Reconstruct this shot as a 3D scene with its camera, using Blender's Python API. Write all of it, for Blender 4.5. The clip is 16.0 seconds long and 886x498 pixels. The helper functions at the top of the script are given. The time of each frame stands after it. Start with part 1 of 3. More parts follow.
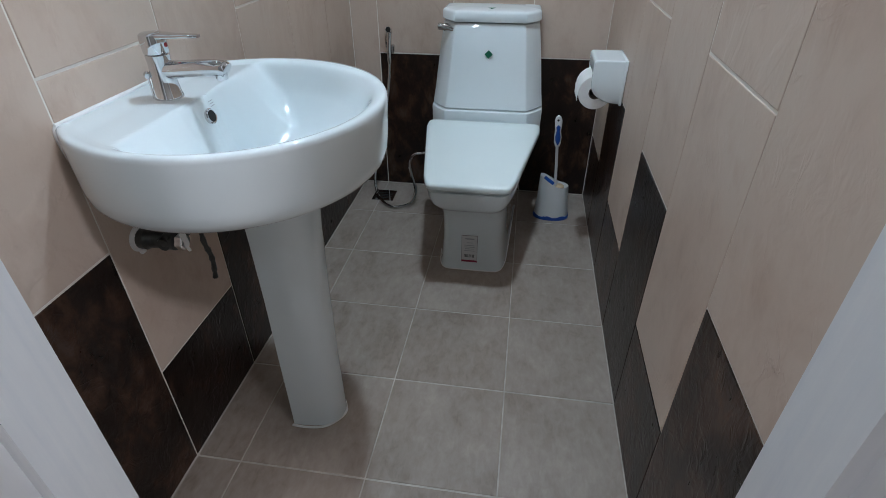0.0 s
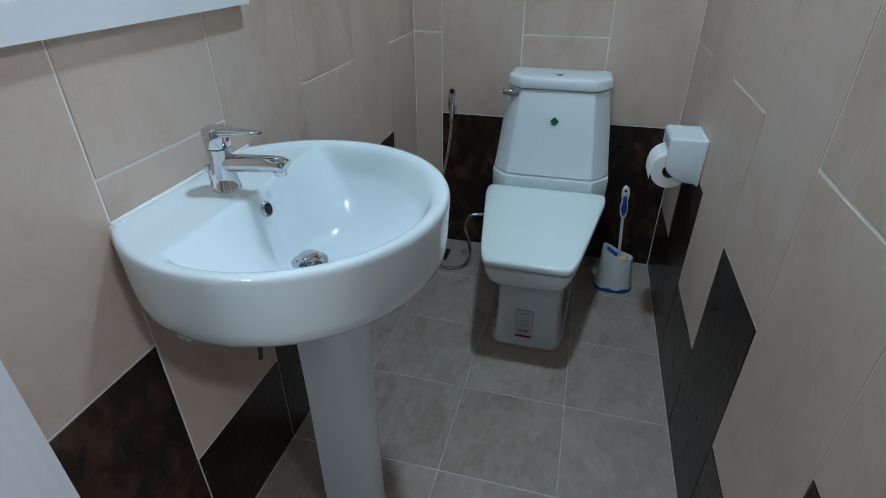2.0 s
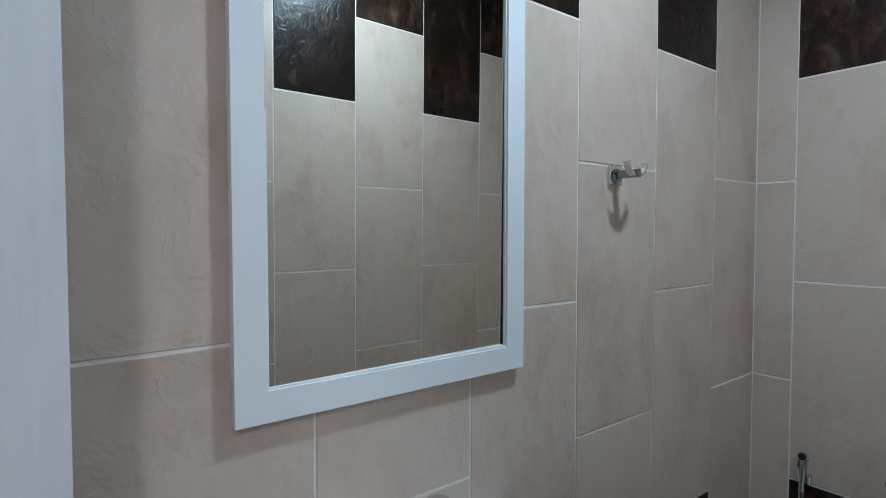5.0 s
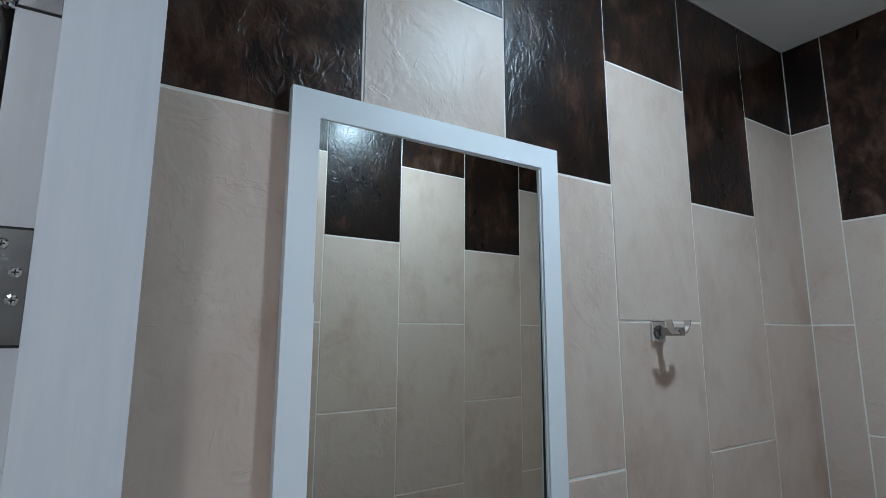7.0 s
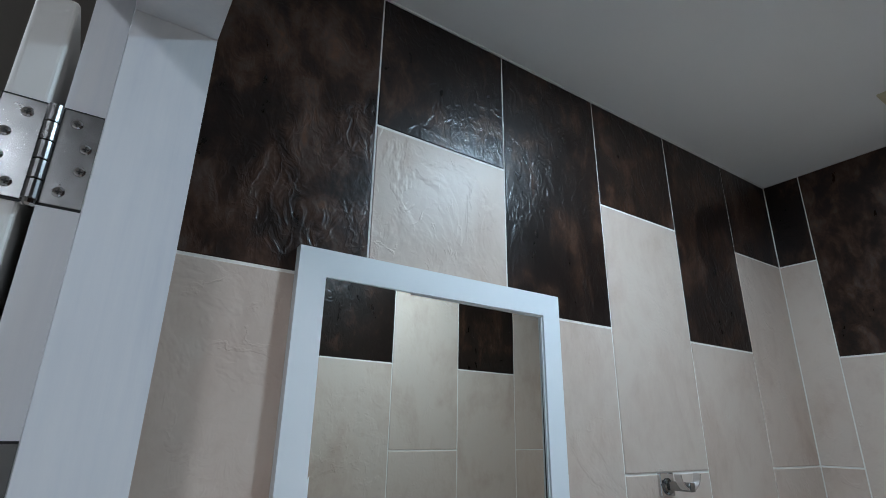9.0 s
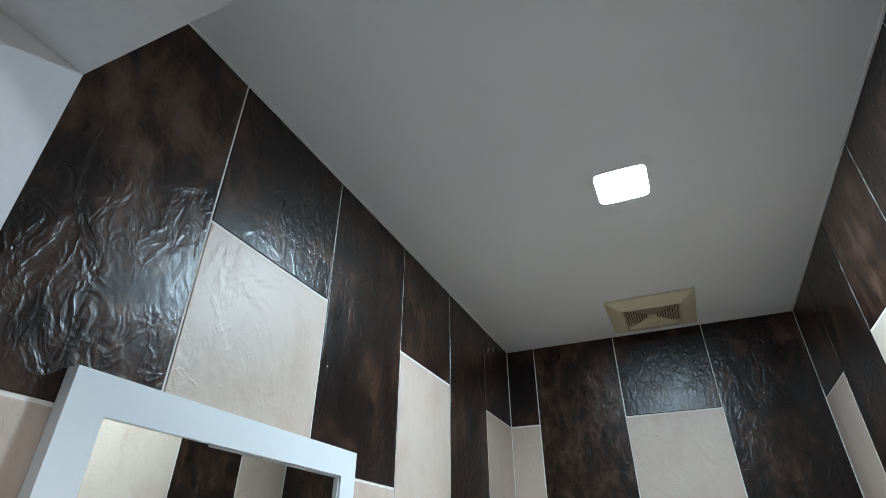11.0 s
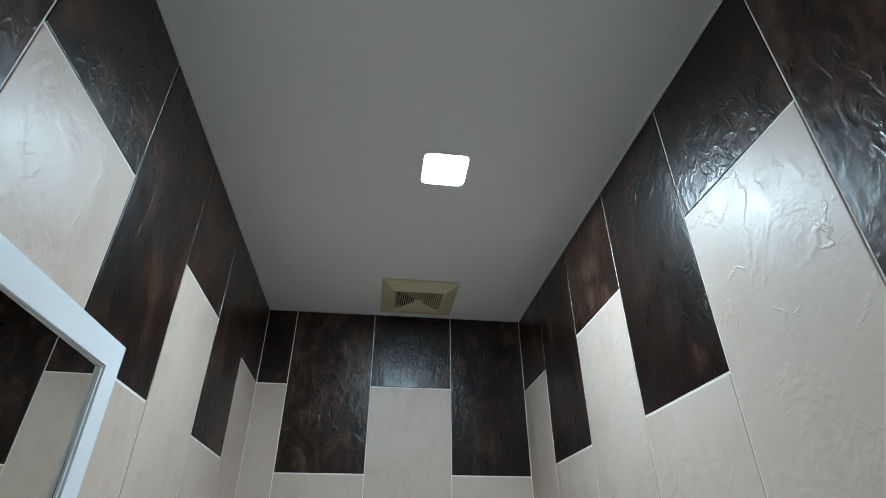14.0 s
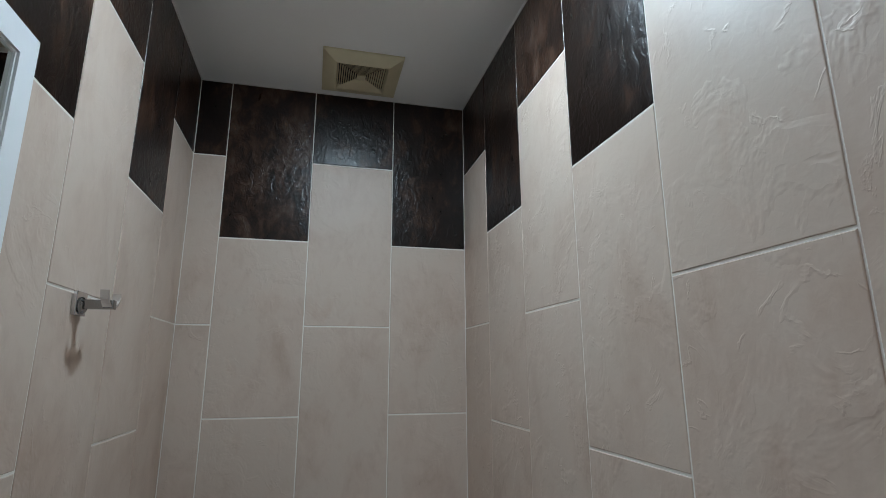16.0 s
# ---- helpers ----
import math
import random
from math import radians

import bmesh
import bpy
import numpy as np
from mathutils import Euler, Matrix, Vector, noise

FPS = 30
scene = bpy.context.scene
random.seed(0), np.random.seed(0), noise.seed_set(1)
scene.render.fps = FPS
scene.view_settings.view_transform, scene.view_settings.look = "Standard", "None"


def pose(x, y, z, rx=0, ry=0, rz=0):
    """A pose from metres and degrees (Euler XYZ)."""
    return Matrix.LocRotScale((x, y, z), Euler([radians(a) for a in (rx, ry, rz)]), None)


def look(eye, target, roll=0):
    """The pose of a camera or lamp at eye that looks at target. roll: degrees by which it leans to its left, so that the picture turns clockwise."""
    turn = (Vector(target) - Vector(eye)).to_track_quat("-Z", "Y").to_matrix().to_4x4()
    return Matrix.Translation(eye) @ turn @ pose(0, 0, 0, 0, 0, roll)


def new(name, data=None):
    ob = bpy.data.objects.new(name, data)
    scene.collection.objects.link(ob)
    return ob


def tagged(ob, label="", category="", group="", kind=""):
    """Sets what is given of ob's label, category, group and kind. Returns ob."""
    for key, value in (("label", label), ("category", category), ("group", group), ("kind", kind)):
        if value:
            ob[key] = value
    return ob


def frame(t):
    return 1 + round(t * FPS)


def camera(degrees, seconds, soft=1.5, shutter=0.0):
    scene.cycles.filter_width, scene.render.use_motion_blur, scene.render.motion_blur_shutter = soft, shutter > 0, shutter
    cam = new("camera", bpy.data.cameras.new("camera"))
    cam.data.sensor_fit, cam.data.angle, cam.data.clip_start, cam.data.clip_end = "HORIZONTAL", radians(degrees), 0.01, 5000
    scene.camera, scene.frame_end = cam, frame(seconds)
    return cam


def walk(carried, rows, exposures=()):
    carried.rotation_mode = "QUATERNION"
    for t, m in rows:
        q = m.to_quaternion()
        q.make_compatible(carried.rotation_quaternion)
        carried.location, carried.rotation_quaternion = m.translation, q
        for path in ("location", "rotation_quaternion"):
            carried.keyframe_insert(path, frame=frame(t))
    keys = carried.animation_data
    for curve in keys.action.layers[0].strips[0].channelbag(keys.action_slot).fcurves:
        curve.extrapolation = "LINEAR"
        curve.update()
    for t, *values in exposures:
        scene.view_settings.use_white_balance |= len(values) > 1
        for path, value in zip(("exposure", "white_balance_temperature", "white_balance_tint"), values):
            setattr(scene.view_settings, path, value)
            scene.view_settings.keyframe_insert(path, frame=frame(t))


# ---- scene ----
cam = camera(80.8, 16.0, 0.8)
PATH = [
    (0, (0.691, 0.023, 1.093), (0.438, 1.664, -0.022), -0.2),
    (0.5, (0.681, 0.085, 1.131), (0.363, 1.731, 0.041), -0.3),
    (1, (0.67, 0.104, 1.142), (0.31, 1.759, 0.078), -0.3),
    (1.5, (0.647, 0.122, 1.157), (0.242, 1.777, 0.11), -0.3),
    (2, (0.65, 0.151, 1.169), (0.199, 1.813, 0.151), -0.3),
    (2.5, (0.657, 0.185, 1.208), (0.181, 1.857, 0.218), -0.3),
    (2.7, (0.651, 0.202, 1.218), (0.143, 1.886, 0.265), -0.2),
    (3, (0.643, 0.248, 1.243), (0.045, 1.939, 0.358), -0.1),
    (3.2, (0.647, 0.276, 1.247), (-0.036, 1.973, 0.439), -0.1),
    (3.5, (0.656, 0.321, 1.269), (-0.176, 1.999, 0.566), -0.2),
    (3.7, (0.638, 0.334, 1.275), (-0.264, 2.011, 0.662), -0.1),
    (4, (0.661, 0.342, 1.296), (-0.411, 1.961, 0.815), -0.2),
    (4.3, (0.678, 0.354, 1.310), (-0.632, 1.831, 0.991), -0.2),
    (4.5, (0.697, 0.363, 1.314), (-0.736, 1.738, 1.075), -0.1),
    (4.7, (0.708, 0.364, 1.324), (-0.802, 1.664, 1.147), 0.0),
    (5, (0.722, 0.374, 1.333), (-0.876, 1.575, 1.261), -0.0),
    (5.2, (0.736, 0.378, 1.341), (-0.897, 1.533, 1.326), 0.1),
    (7.3, (0.758, 0.36, 1.461), (-0.912, 1.396, 1.83), 0.2),
    (7.5, (0.771, 0.358, 1.466), (-0.899, 1.383, 1.865), 0.3),
    (8, (0.77, 0.359, 1.494), (-0.884, 1.377, 1.969), 0.3),
    (8.2, (0.768, 0.361, 1.504), (-0.879, 1.369, 2.023), 0.3),
    (10.3, (0.605, 0.273, 1.625), (-0.522, 1.640, 2.552), 0.3),
    (10.5, (0.575, 0.27, 1.626), (-0.413, 1.712, 2.599), -0.0),
    (10.8, (0.570, 0.248, 1.640), (-0.234, 1.779, 2.645), 0.1),
    (11, (0.573, 0.237, 1.641), (-0.12, 1.796, 2.684), 0.1),
    (11.5, (0.575, 0.186, 1.641), (0.111, 1.797, 2.732), -0.1),
    (12, (0.561, 0.158, 1.618), (0.285, 1.804, 2.72), -0.1),
    (12.5, (0.501, 0.174, 1.614), (0.39, 1.84, 2.714), -0.1),
    (13, (0.468, 0.189, 1.594), (0.492, 1.861, 2.691), -0.2),
    (13.5, (0.44, 0.199, 1.576), (0.577, 1.87, 2.665), -0.2),
    (14, (0.427, 0.226, 1.513), (0.65, 1.919, 2.554), -0.2),
    (14.5, (0.426, 0.247, 1.448), (0.734, 2.006, 2.348), -0.2),
    (15, (0.434, 0.261, 1.409), (0.809, 2.085, 2.14), -0.1),
    (15.5, (0.441, 0.268, 1.371), (0.867, 2.133, 1.956), -0.2),
    (16, (0.442, 0.272, 1.336), (0.91, 2.164, 1.783), -0.2),
]

EXPOSURES = [(0, 0.72, 5950, 14), (1.0, 0.58, 5700, 10), (2.0, 0.41, 5500, 7), (2.7, 0.34, 5450, 4), (3.5, 0.24, 5450, 8), (4.5, 0.20, 5700, 9), (5, 0.22, 5620, 9), (8, -0.02, 5600, 10), (10.5, 0.36, 5850, 10), (11.5, 0.50, 5950, 8), (12.5, 0.37, 5850, 9), (13.5, 0.28, 5820, 8), (14.5, 0.05, 6050, 9), (16, 0.0, 6080, 12)]
walk(cam, [(t, look(eye, target, roll)) for t, eye, target, roll in PATH], EXPOSURES)

# ---- plan, in metres: x from the washbasin wall, y from the hall towards the toilet wall ----
WIDE, DEEP, FRONT, HIGH = 0.992, 2.15, 0.38, 2.37
EDGES_Y = [0.38, 0.68, 0.98, 1.28, 1.58, 1.88, 2.15]
EDGES_X = [0.0, 0.108, 0.408, 0.708, 0.992]
DOOR_X0, DOOR_X1, DOOR_TOP = 0.18, 0.954, 1.99
JOINT = 0.0034

# ---- light ----
world = bpy.data.worlds.new("world")
scene.world = world
world.use_nodes = True
world.node_tree.nodes["Background"].inputs[0].default_value = (0.6, 0.7, 0.8, 1)
world.node_tree.nodes["Background"].inputs[1].default_value = 0.02
LAMP_POWER, LAMP_TINT = 270.0, (0.74, 0.92, 1.0)
HALL_POWER, HALL_FILL_POWER, HALL_TINT = 120.0, 50.0, (0.92, 0.94, 0.94)


# ---- materials ----
class Nodes:
    def __init__(self, name):
        self.mat = bpy.data.materials.new(name)
        self.mat.use_nodes = True
        self.tree = self.mat.node_tree
        self.bsdf = self.tree.nodes["Principled BSDF"]

    def add(self, kind, **values):
        node = self.tree.nodes.new("ShaderNode" + kind)
        for key, value in values.items():
            if key == "operation":
                node.operation = value
            elif key == "data_type":
                node.data_type = value
            elif key == "blend_type":
                node.blend_type = value
            elif key == "feature":
                node.feature = value
            else:
                node.inputs[key.replace("_", " ")].default_value = value
        return node

    def link(self, a, out, b, into):
        self.tree.links.new(a.outputs[out], b.inputs[into])

    def math(self, operation, a, b):
        node = self.add("Math", operation=operation)
        for n, v in enumerate((a, b)):
            if isinstance(v, (int, float)):
                node.inputs[n].default_value = v
            else:
                self.tree.links.new(v, node.inputs[n])
        return node.outputs[0]

    def ramp(self, fac, stops):
        node = self.tree.nodes.new("ShaderNodeValToRGB")
        self.tree.links.new(fac, node.inputs[0])
        while len(node.color_ramp.elements) < len(stops):
            node.color_ramp.elements.new(0.5)
        for el, (pos, col) in zip(node.color_ramp.elements, stops):
            el.position = pos
            el.color = (*col, 1) if len(col) == 3 else col
        return node.outputs[0]

    def coords(self, stretch=(1, 1, 1), shift=True):
        tex = self.add("TexCoord")
        mp = self.tree.nodes.new("ShaderNodeMapping")
        self.link(tex, "Object", mp, "Vector")
        mp.inputs["Scale"].default_value = stretch
        if shift:
            info = self.add("ObjectInfo")
            comb = self.add("CombineXYZ")
            for n, k in enumerate((37.0, 61.0, 23.0)):
                self.tree.links.new(self.math("MULTIPLY", info.outputs["Random"], k), comb.inputs[n])
            self.link(comb, 0, mp, "Location")
        return mp.outputs[0]

    def noise(self, vec, scale, detail=5.0, rough=0.55, warp=0.0):
        node = self.add("TexNoise", Scale=scale, Detail=detail, Roughness=rough, Distortion=warp)
        self.tree.links.new(vec, node.inputs["Vector"])
        return node.outputs["Fac"]

    def bump(self, height, strength, distance, before=None):
        node = self.add("Bump", Strength=strength, Distance=distance)
        self.tree.links.new(height, node.inputs["Height"])
        if before is not None:
            self.tree.links.new(before, node.inputs["Normal"])
        return node.outputs["Normal"]

    def into(self, out, name):
        self.tree.links.new(out, self.bsdf.inputs[name])


def tile_material(name, stops, rough, relief, grain_amount=0.2, wrinkle=0.1, ridge=0.2, layer=0.05, swell=0.15, spec=0.5, spread=0.05, mottle=(5.5, 30.0, 0.30), lean=0.6, cover=0.5, gloss=0.12, wisp=0.5):
    """Riven, slate-like glazed tile: mottled colour, low cliffs, short wandering ridges, crinkles and a fine skin."""
    n = Nodes(name)
    vec = n.coords((1, 0.7, 1))
    cloud = n.noise(vec, mottle[0], 6, 0.58, wisp)
    streak = n.noise(n.coords((1, 0.5, 1)), mottle[1], 6, 0.62, 0.4)
    mixed = n.math("ADD", n.math("MULTIPLY", cloud, 1 - mottle[2]), n.math("MULTIPLY", streak, mottle[2]))
    info = n.add("ObjectInfo")
    mixed = n.math("ADD", mixed, n.math("MULTIPLY", n.math("SUBTRACT", info.outputs["Random"], 0.5), spread))
    n.into(n.ramp(mixed, stops), "Base Color")
    flat = n.coords((1, 0.8, 1))
    # layers that break off in low cliffs, in patches
    level = n.math("MULTIPLY", n.noise(flat, 10.5, 4, 0.52, 0.3), 4.5)
    cliff = n.math("MINIMUM", n.math("MULTIPLY", n.math("FRACT", level, 0), 6.0), 1.0)
    layers = n.math("ADD", n.math("FLOOR", level, 0), cliff)
    patch = n.ramp(n.noise(flat, 8.0, 4, 0.6, 0.5), [(0.52, (0, 0, 0)), (0.60, (1, 1, 1))])
    height = n.math("MULTIPLY", layers, n.math("MULTIPLY", patch, layer))
    # short sharp ridges that wander, broken up into strokes
    line = n.math("ABSOLUTE", n.math("SUBTRACT", n.noise(n.coords((1, 0.85, 1)), 7.5, 5, 0.55, 0.7), 0.5), 0)
    line = n.math("SUBTRACT", 1.0, n.math("MINIMUM", n.math("MULTIPLY", line, 52.0), 1.0))
    where = n.ramp(n.noise(flat, 15.0, 2, 0.5, 0.4), [(0.53, (0, 0, 0)), (0.62, (1, 1, 1))])
    height = n.math("ADD", height, n.math("MULTIPLY", n.math("MULTIPLY", line, where), ridge))
    # crinkles that run mostly upright
    fold = n.math("ABSOLUTE", n.math("SUBTRACT", n.noise(n.coords((1, lean, 1)), 34.0, 3.5, 0.5, 0.9), 0.5), 0)
    fold = n.math("SUBTRACT", 1.0, n.math("MINIMUM", n.math("MULTIPLY", fold, 7.0), 1.0))
    some = n.ramp(n.noise(flat, 6.5, 4, 0.55, 0.3), [(cover, (0, 0, 0)), (cover + 0.14, (1, 1, 1))])
    height = n.math("ADD", height, n.math("MULTIPLY", n.math("MULTIPLY", fold, some), wrinkle))
    grain = n.noise(n.coords((1, lean + 0.2, 1)), 55.0, 2, 0.5, 0.6)
    height = n.math("ADD", height, n.math("MULTIPLY", grain, grain_amount))
    height = n.math("ADD", height, n.math("MULTIPLY", n.noise(flat, 3.5, 3, 0.5, 0.2), swell))
    n.into(n.bump(height, relief, 0.004), "Normal")
    n.into(n.ramp(streak, [(0.3, (rough - gloss * 0.4,) * 3), (0.7, (rough + gloss * 0.6,) * 3)]), "Roughness")
    n.bsdf.inputs["Specular IOR Level"].default_value = spec
    return n.mat


def plain_material(name, low, high, rough=0.5, metal=0.0, scale=6.0, bump=0.0, coat=0.0, fine=60.0, spec=0.5):
    n = Nodes(name)
    vec = n.coords(shift=False)
    cloud = n.noise(vec, scale, 5, 0.6, 0.3)
    n.into(n.ramp(cloud, [(0.32, low), (0.68, high)]), "Base Color")
    grain = n.noise(vec, fine, 4, 0.6)
    n.into(n.ramp(grain, [(0.25, (max(rough - 0.04, 0.02),) * 3), (0.8, (rough + 0.06,) * 3)]), "Roughness")
    n.bsdf.inputs["Metallic"].default_value = metal
    n.bsdf.inputs["Coat Weight"].default_value = coat
    n.bsdf.inputs["Coat Roughness"].default_value = 0.04
    n.bsdf.inputs["Specular IOR Level"].default_value = spec
    if bump:
        n.into(n.bump(grain, bump, 0.002), "Normal")
    return n.mat


BEIGE = tile_material("beige_riven_tile", [(0.30, (0.47, 0.345, 0.27)), (0.42, (0.55, 0.425, 0.345)), (0.52, (0.595, 0.475, 0.393)), (0.60, (0.595, 0.482, 0.40)), (0.72, (0.56, 0.425, 0.34))], 0.42, 0.8, 0.12, 0.12, 0.15, 0.085, 0.08, 0.36, 0.05, lean=0.75, cover=0.53)
DARK = tile_material("dark_rusty_tile", [(0.36, (0.0105, 0.0062, 0.0047)), (0.475, (0.0150, 0.0083, 0.0060)), (0.53, (0.031, 0.0150, 0.0092)), (0.58, (0.057, 0.0280, 0.0168)), (0.63, (0.067, 0.043, 0.034)), (0.71, (0.125, 0.060, 0.031))], 0.30, 0.72, 0.19, 0.20, 0.12, 0.03, 0.05, 0.33, 0.12, mottle=(10.0, 30.0, 0.42), lean=0.60, cover=0.38, gloss=0.08, wisp=0.8)
STONE = tile_material("grey_brown_floor_tile", [(0.36, (0.25, 0.197, 0.16)), (0.46, (0.315, 0.255, 0.212)), (0.55, (0.355, 0.293, 0.248)), (0.66, (0.41, 0.345, 0.295))], 0.46, 0.2, 0.5, 0.10, 0.0, 0.0, 0.2, 0.5, 0.05, mottle=(8.0, 55.0, 0.45))
GROUT = plain_material("pale_grout", (0.76, 0.71, 0.65), (0.86, 0.82, 0.76), 0.8, bump=0.3)
FLOOR_GROUT = plain_material("floor_grout", (0.38, 0.34, 0.30), (0.62, 0.57, 0.51), 0.85, scale=14, bump=0.3)
PLASTER = plain_material("white_plaster", (0.90, 0.905, 0.90), (0.935, 0.935, 0.93), 0.75, scale=2.0, bump=0.08, fine=120)
# for the unseen hall: kept dark to hold down bounce and darken chrome reflections
HALL_PAINT = plain_material("hall_paint", (0.27, 0.255, 0.235), (0.33, 0.315, 0.29), 0.7, scale=1.5, bump=0.1)
brush = Nodes("white_gloss_paint")
strokes = brush.noise(brush.coords((1, 1, 0.05), shift=False), 70.0, 5, 0.65, 0.2)
marks = brush.noise(brush.coords((1, 1, 0.4), shift=False), 9.0, 5, 0.65, 0.6)
tone = brush.math("ADD", brush.math("MULTIPLY", strokes, 0.45), brush.math("MULTIPLY", marks, 0.55))
brush.into(brush.ramp(tone, [(0.34, (0.70, 0.715, 0.755)), (0.45, (0.755, 0.765, 0.79)), (0.60, (0.80, 0.803, 0.815))]), "Base Color")
brush.into(brush.bump(strokes, 0.12, 0.002), "Normal")
brush.into(brush.ramp(marks, [(0.3, (0.30, 0.30, 0.30)), (0.7, (0.44, 0.44, 0.44))]), "Roughness")
FRAME_PAINT = brush.mat
MIRROR_PAINT = plain_material("white_moulding", (0.80, 0.81, 0.82), (0.84, 0.84, 0.84), 0.35, scale=4, bump=0.03)
CERAMIC = plain_material("white_glazed_ceramic", (0.765, 0.835, 0.86), (0.795, 0.86, 0.88), 0.015, scale=3, coat=0.4)
LID_PLASTIC = plain_material("white_seat_plastic", (0.79, 0.875, 0.875), (0.82, 0.90, 0.895), 0.16, scale=3)
CHROME = plain_material("chrome", (0.66, 0.66, 0.67), (0.70, 0.70, 0.71), 0.0, 1.0, fine=90)
# plain chrome with dark reflections put into its base colour
DARK_REFLECTION_CHROME = plain_material("dark_reflection_chrome", (0.26, 0.26, 0.26), (0.34, 0.34, 0.34), 0.10, 1.0, fine=90)
STEEL = plain_material("brushed_steel", (0.20, 0.195, 0.19), (0.33, 0.325, 0.315), 0.24, 1.0, scale=20, bump=0.05)
GRIMY = plain_material("grimy_pipe", (0.035, 0.037, 0.034), (0.085, 0.086, 0.08), 0.30, scale=30, bump=0.2)
DRAB = plain_material("drab_drain_plastic", (0.15, 0.155, 0.145), (0.21, 0.215, 0.20), 0.45, scale=25, bump=0.1)
# black for the sprayer nozzle, and for shade coloured into holes, slots and gaps
BLACK = plain_material("black_void", (0.006, 0.006, 0.006), (0.012, 0.012, 0.012), 0.6)
DARK_EDGE = plain_material("dark_edge", (0.02, 0.02, 0.022), (0.035, 0.035, 0.036), 0.5)
CREAM = plain_material("yellowed_plastic", (0.62, 0.55, 0.37), (0.69, 0.62, 0.43), 0.42, scale=9)
PAPER = plain_material("white_tissue", (0.78, 0.78, 0.77), (0.85, 0.85, 0.84), 0.95, bump=0.5, scale=20, fine=150)
CARD = plain_material("grey_card", (0.16, 0.13, 0.11), (0.24, 0.20, 0.17), 0.9)
WHITE_PLASTIC = plain_material("white_plastic", (0.70, 0.71, 0.70), (0.76, 0.76, 0.75), 0.30)
BLUE = plain_material("blue_plastic", (0.015, 0.07, 0.32), (0.02, 0.10, 0.42), 0.30)
TAN = plain_material("tan_plastic", (0.55, 0.42, 0.26), (0.62, 0.48, 0.31), 0.5)
GREEN = plain_material("green_sticker", (0.0, 0.10, 0.055), (0.0, 0.13, 0.07), 0.35)
LABEL = plain_material("label_paper", (0.62, 0.62, 0.63), (0.68, 0.68, 0.69), 0.5)
INK = plain_material("grey_ink", (0.10, 0.10, 0.11), (0.15, 0.15, 0.16), 0.6)
FAINT_INK = plain_material("faint_ink", (0.34, 0.36, 0.38), (0.42, 0.44, 0.46), 0.4)
RED_INK = plain_material("crimson_ink", (0.22, 0.012, 0.045), (0.28, 0.016, 0.06), 0.5)
RED_DOT = plain_material("red_dot", (0.35, 0.01, 0.02), (0.40, 0.02, 0.02), 0.3)
SILICONE = plain_material("white_silicone", (0.80, 0.80, 0.79), (0.86, 0.86, 0.85), 0.4, bump=0.4, fine=90)
DOOR_PAINT = plain_material("door_paint", (0.72, 0.70, 0.66), (0.78, 0.76, 0.72), 0.4, bump=0.1, fine=35)

glass = Nodes("mirror_glass")
glass.bsdf.inputs["Base Color"].default_value = (0.81, 0.825, 0.785, 1)
glass.bsdf.inputs["Metallic"].default_value = 1.0
glass.bsdf.inputs["Roughness"].default_value = 0.012
MIRROR = glass.mat


def glow(name, colour, power):
    n = Nodes(name)
    n.bsdf.inputs["Base Color"].default_value = (0.8, 0.8, 0.8, 1)
    n.bsdf.inputs["Emission Color"].default_value = (*colour, 1)
    n.bsdf.inputs["Emission Strength"].default_value = power
    return n.mat


LAMP_GLOW = glow("lamp_diffuser", LAMP_TINT, LAMP_POWER)
HALL_GLOW = glow("hall_diffuser", HALL_TINT, HALL_POWER)
# glow of the extra fill lamp
HALL_FILL_GLOW = glow("hall_fill_diffuser", HALL_TINT, HALL_FILL_POWER)


# ---- mesh helpers ----
def part(name, bm, material, parent=None, label="", smooth=False, angle=35):
    bmesh.ops.recalc_face_normals(bm, faces=bm.faces)
    me = bpy.data.meshes.new(name)
    bm.to_mesh(me)
    bm.free()
    me.materials.append(material)
    if smooth:
        me.polygons.foreach_set("use_smooth", [True] * len(me.polygons))
        me.set_sharp_from_angle(angle=radians(angle))
    ob = new(name, me)
    if parent is not None:
        ob.parent = parent
    if label:
        tagged(ob, label)
    return ob


def thing(name, label, category, group="", kind=""):
    ob = new(name)
    ob.empty_display_size = 0.05
    return tagged(ob, label, category, group, kind)


def box(lo, hi, bevel=0.0, segments=2, bm=None):
    own = bm is None
    bm = bm or bmesh.new()
    made = bmesh.ops.create_cube(bm, size=1.0)
    for v in made["verts"]:
        v.co = Vector([(a + b) / 2 + c * (b - a) for a, b, c in zip(lo, hi, v.co)])
    if bevel:
        edges = list({e for v in made["verts"] for e in v.link_edges})
        bmesh.ops.bevel(bm, geom=edges, offset=bevel, segments=segments, profile=0.5, affect="EDGES")
    return bm


def loft(rings, cap=True, bm=None):
    bm = bm or bmesh.new()
    rows = [[bm.verts.new(p) for p in ring] for ring in rings]
    for a, b in zip(rows, rows[1:]):
        for i in range(len(a)):
            j = (i + 1) % len(a)
            bm.faces.new((a[i], a[j], b[j], b[i]))
    if cap:
        bm.faces.new(rows[0][::-1])
        bm.faces.new(rows[-1])
    return bm


def disc_ring(centre, radius, axis="z", n=24):
    c = Vector(centre)
    out = []
    for i in range(n):
        a = 2 * math.pi * i / n
        u, v = radius * math.cos(a), radius * math.sin(a)
        out.append(c + Vector({"z": (u, v, 0), "x": (0, u, v), "y": (v, 0, u)}[axis]))
    return out


def turned(base, axis, profile, n=24, bm=None):
    """A turned body: profile of (distance along the axis, radius)."""
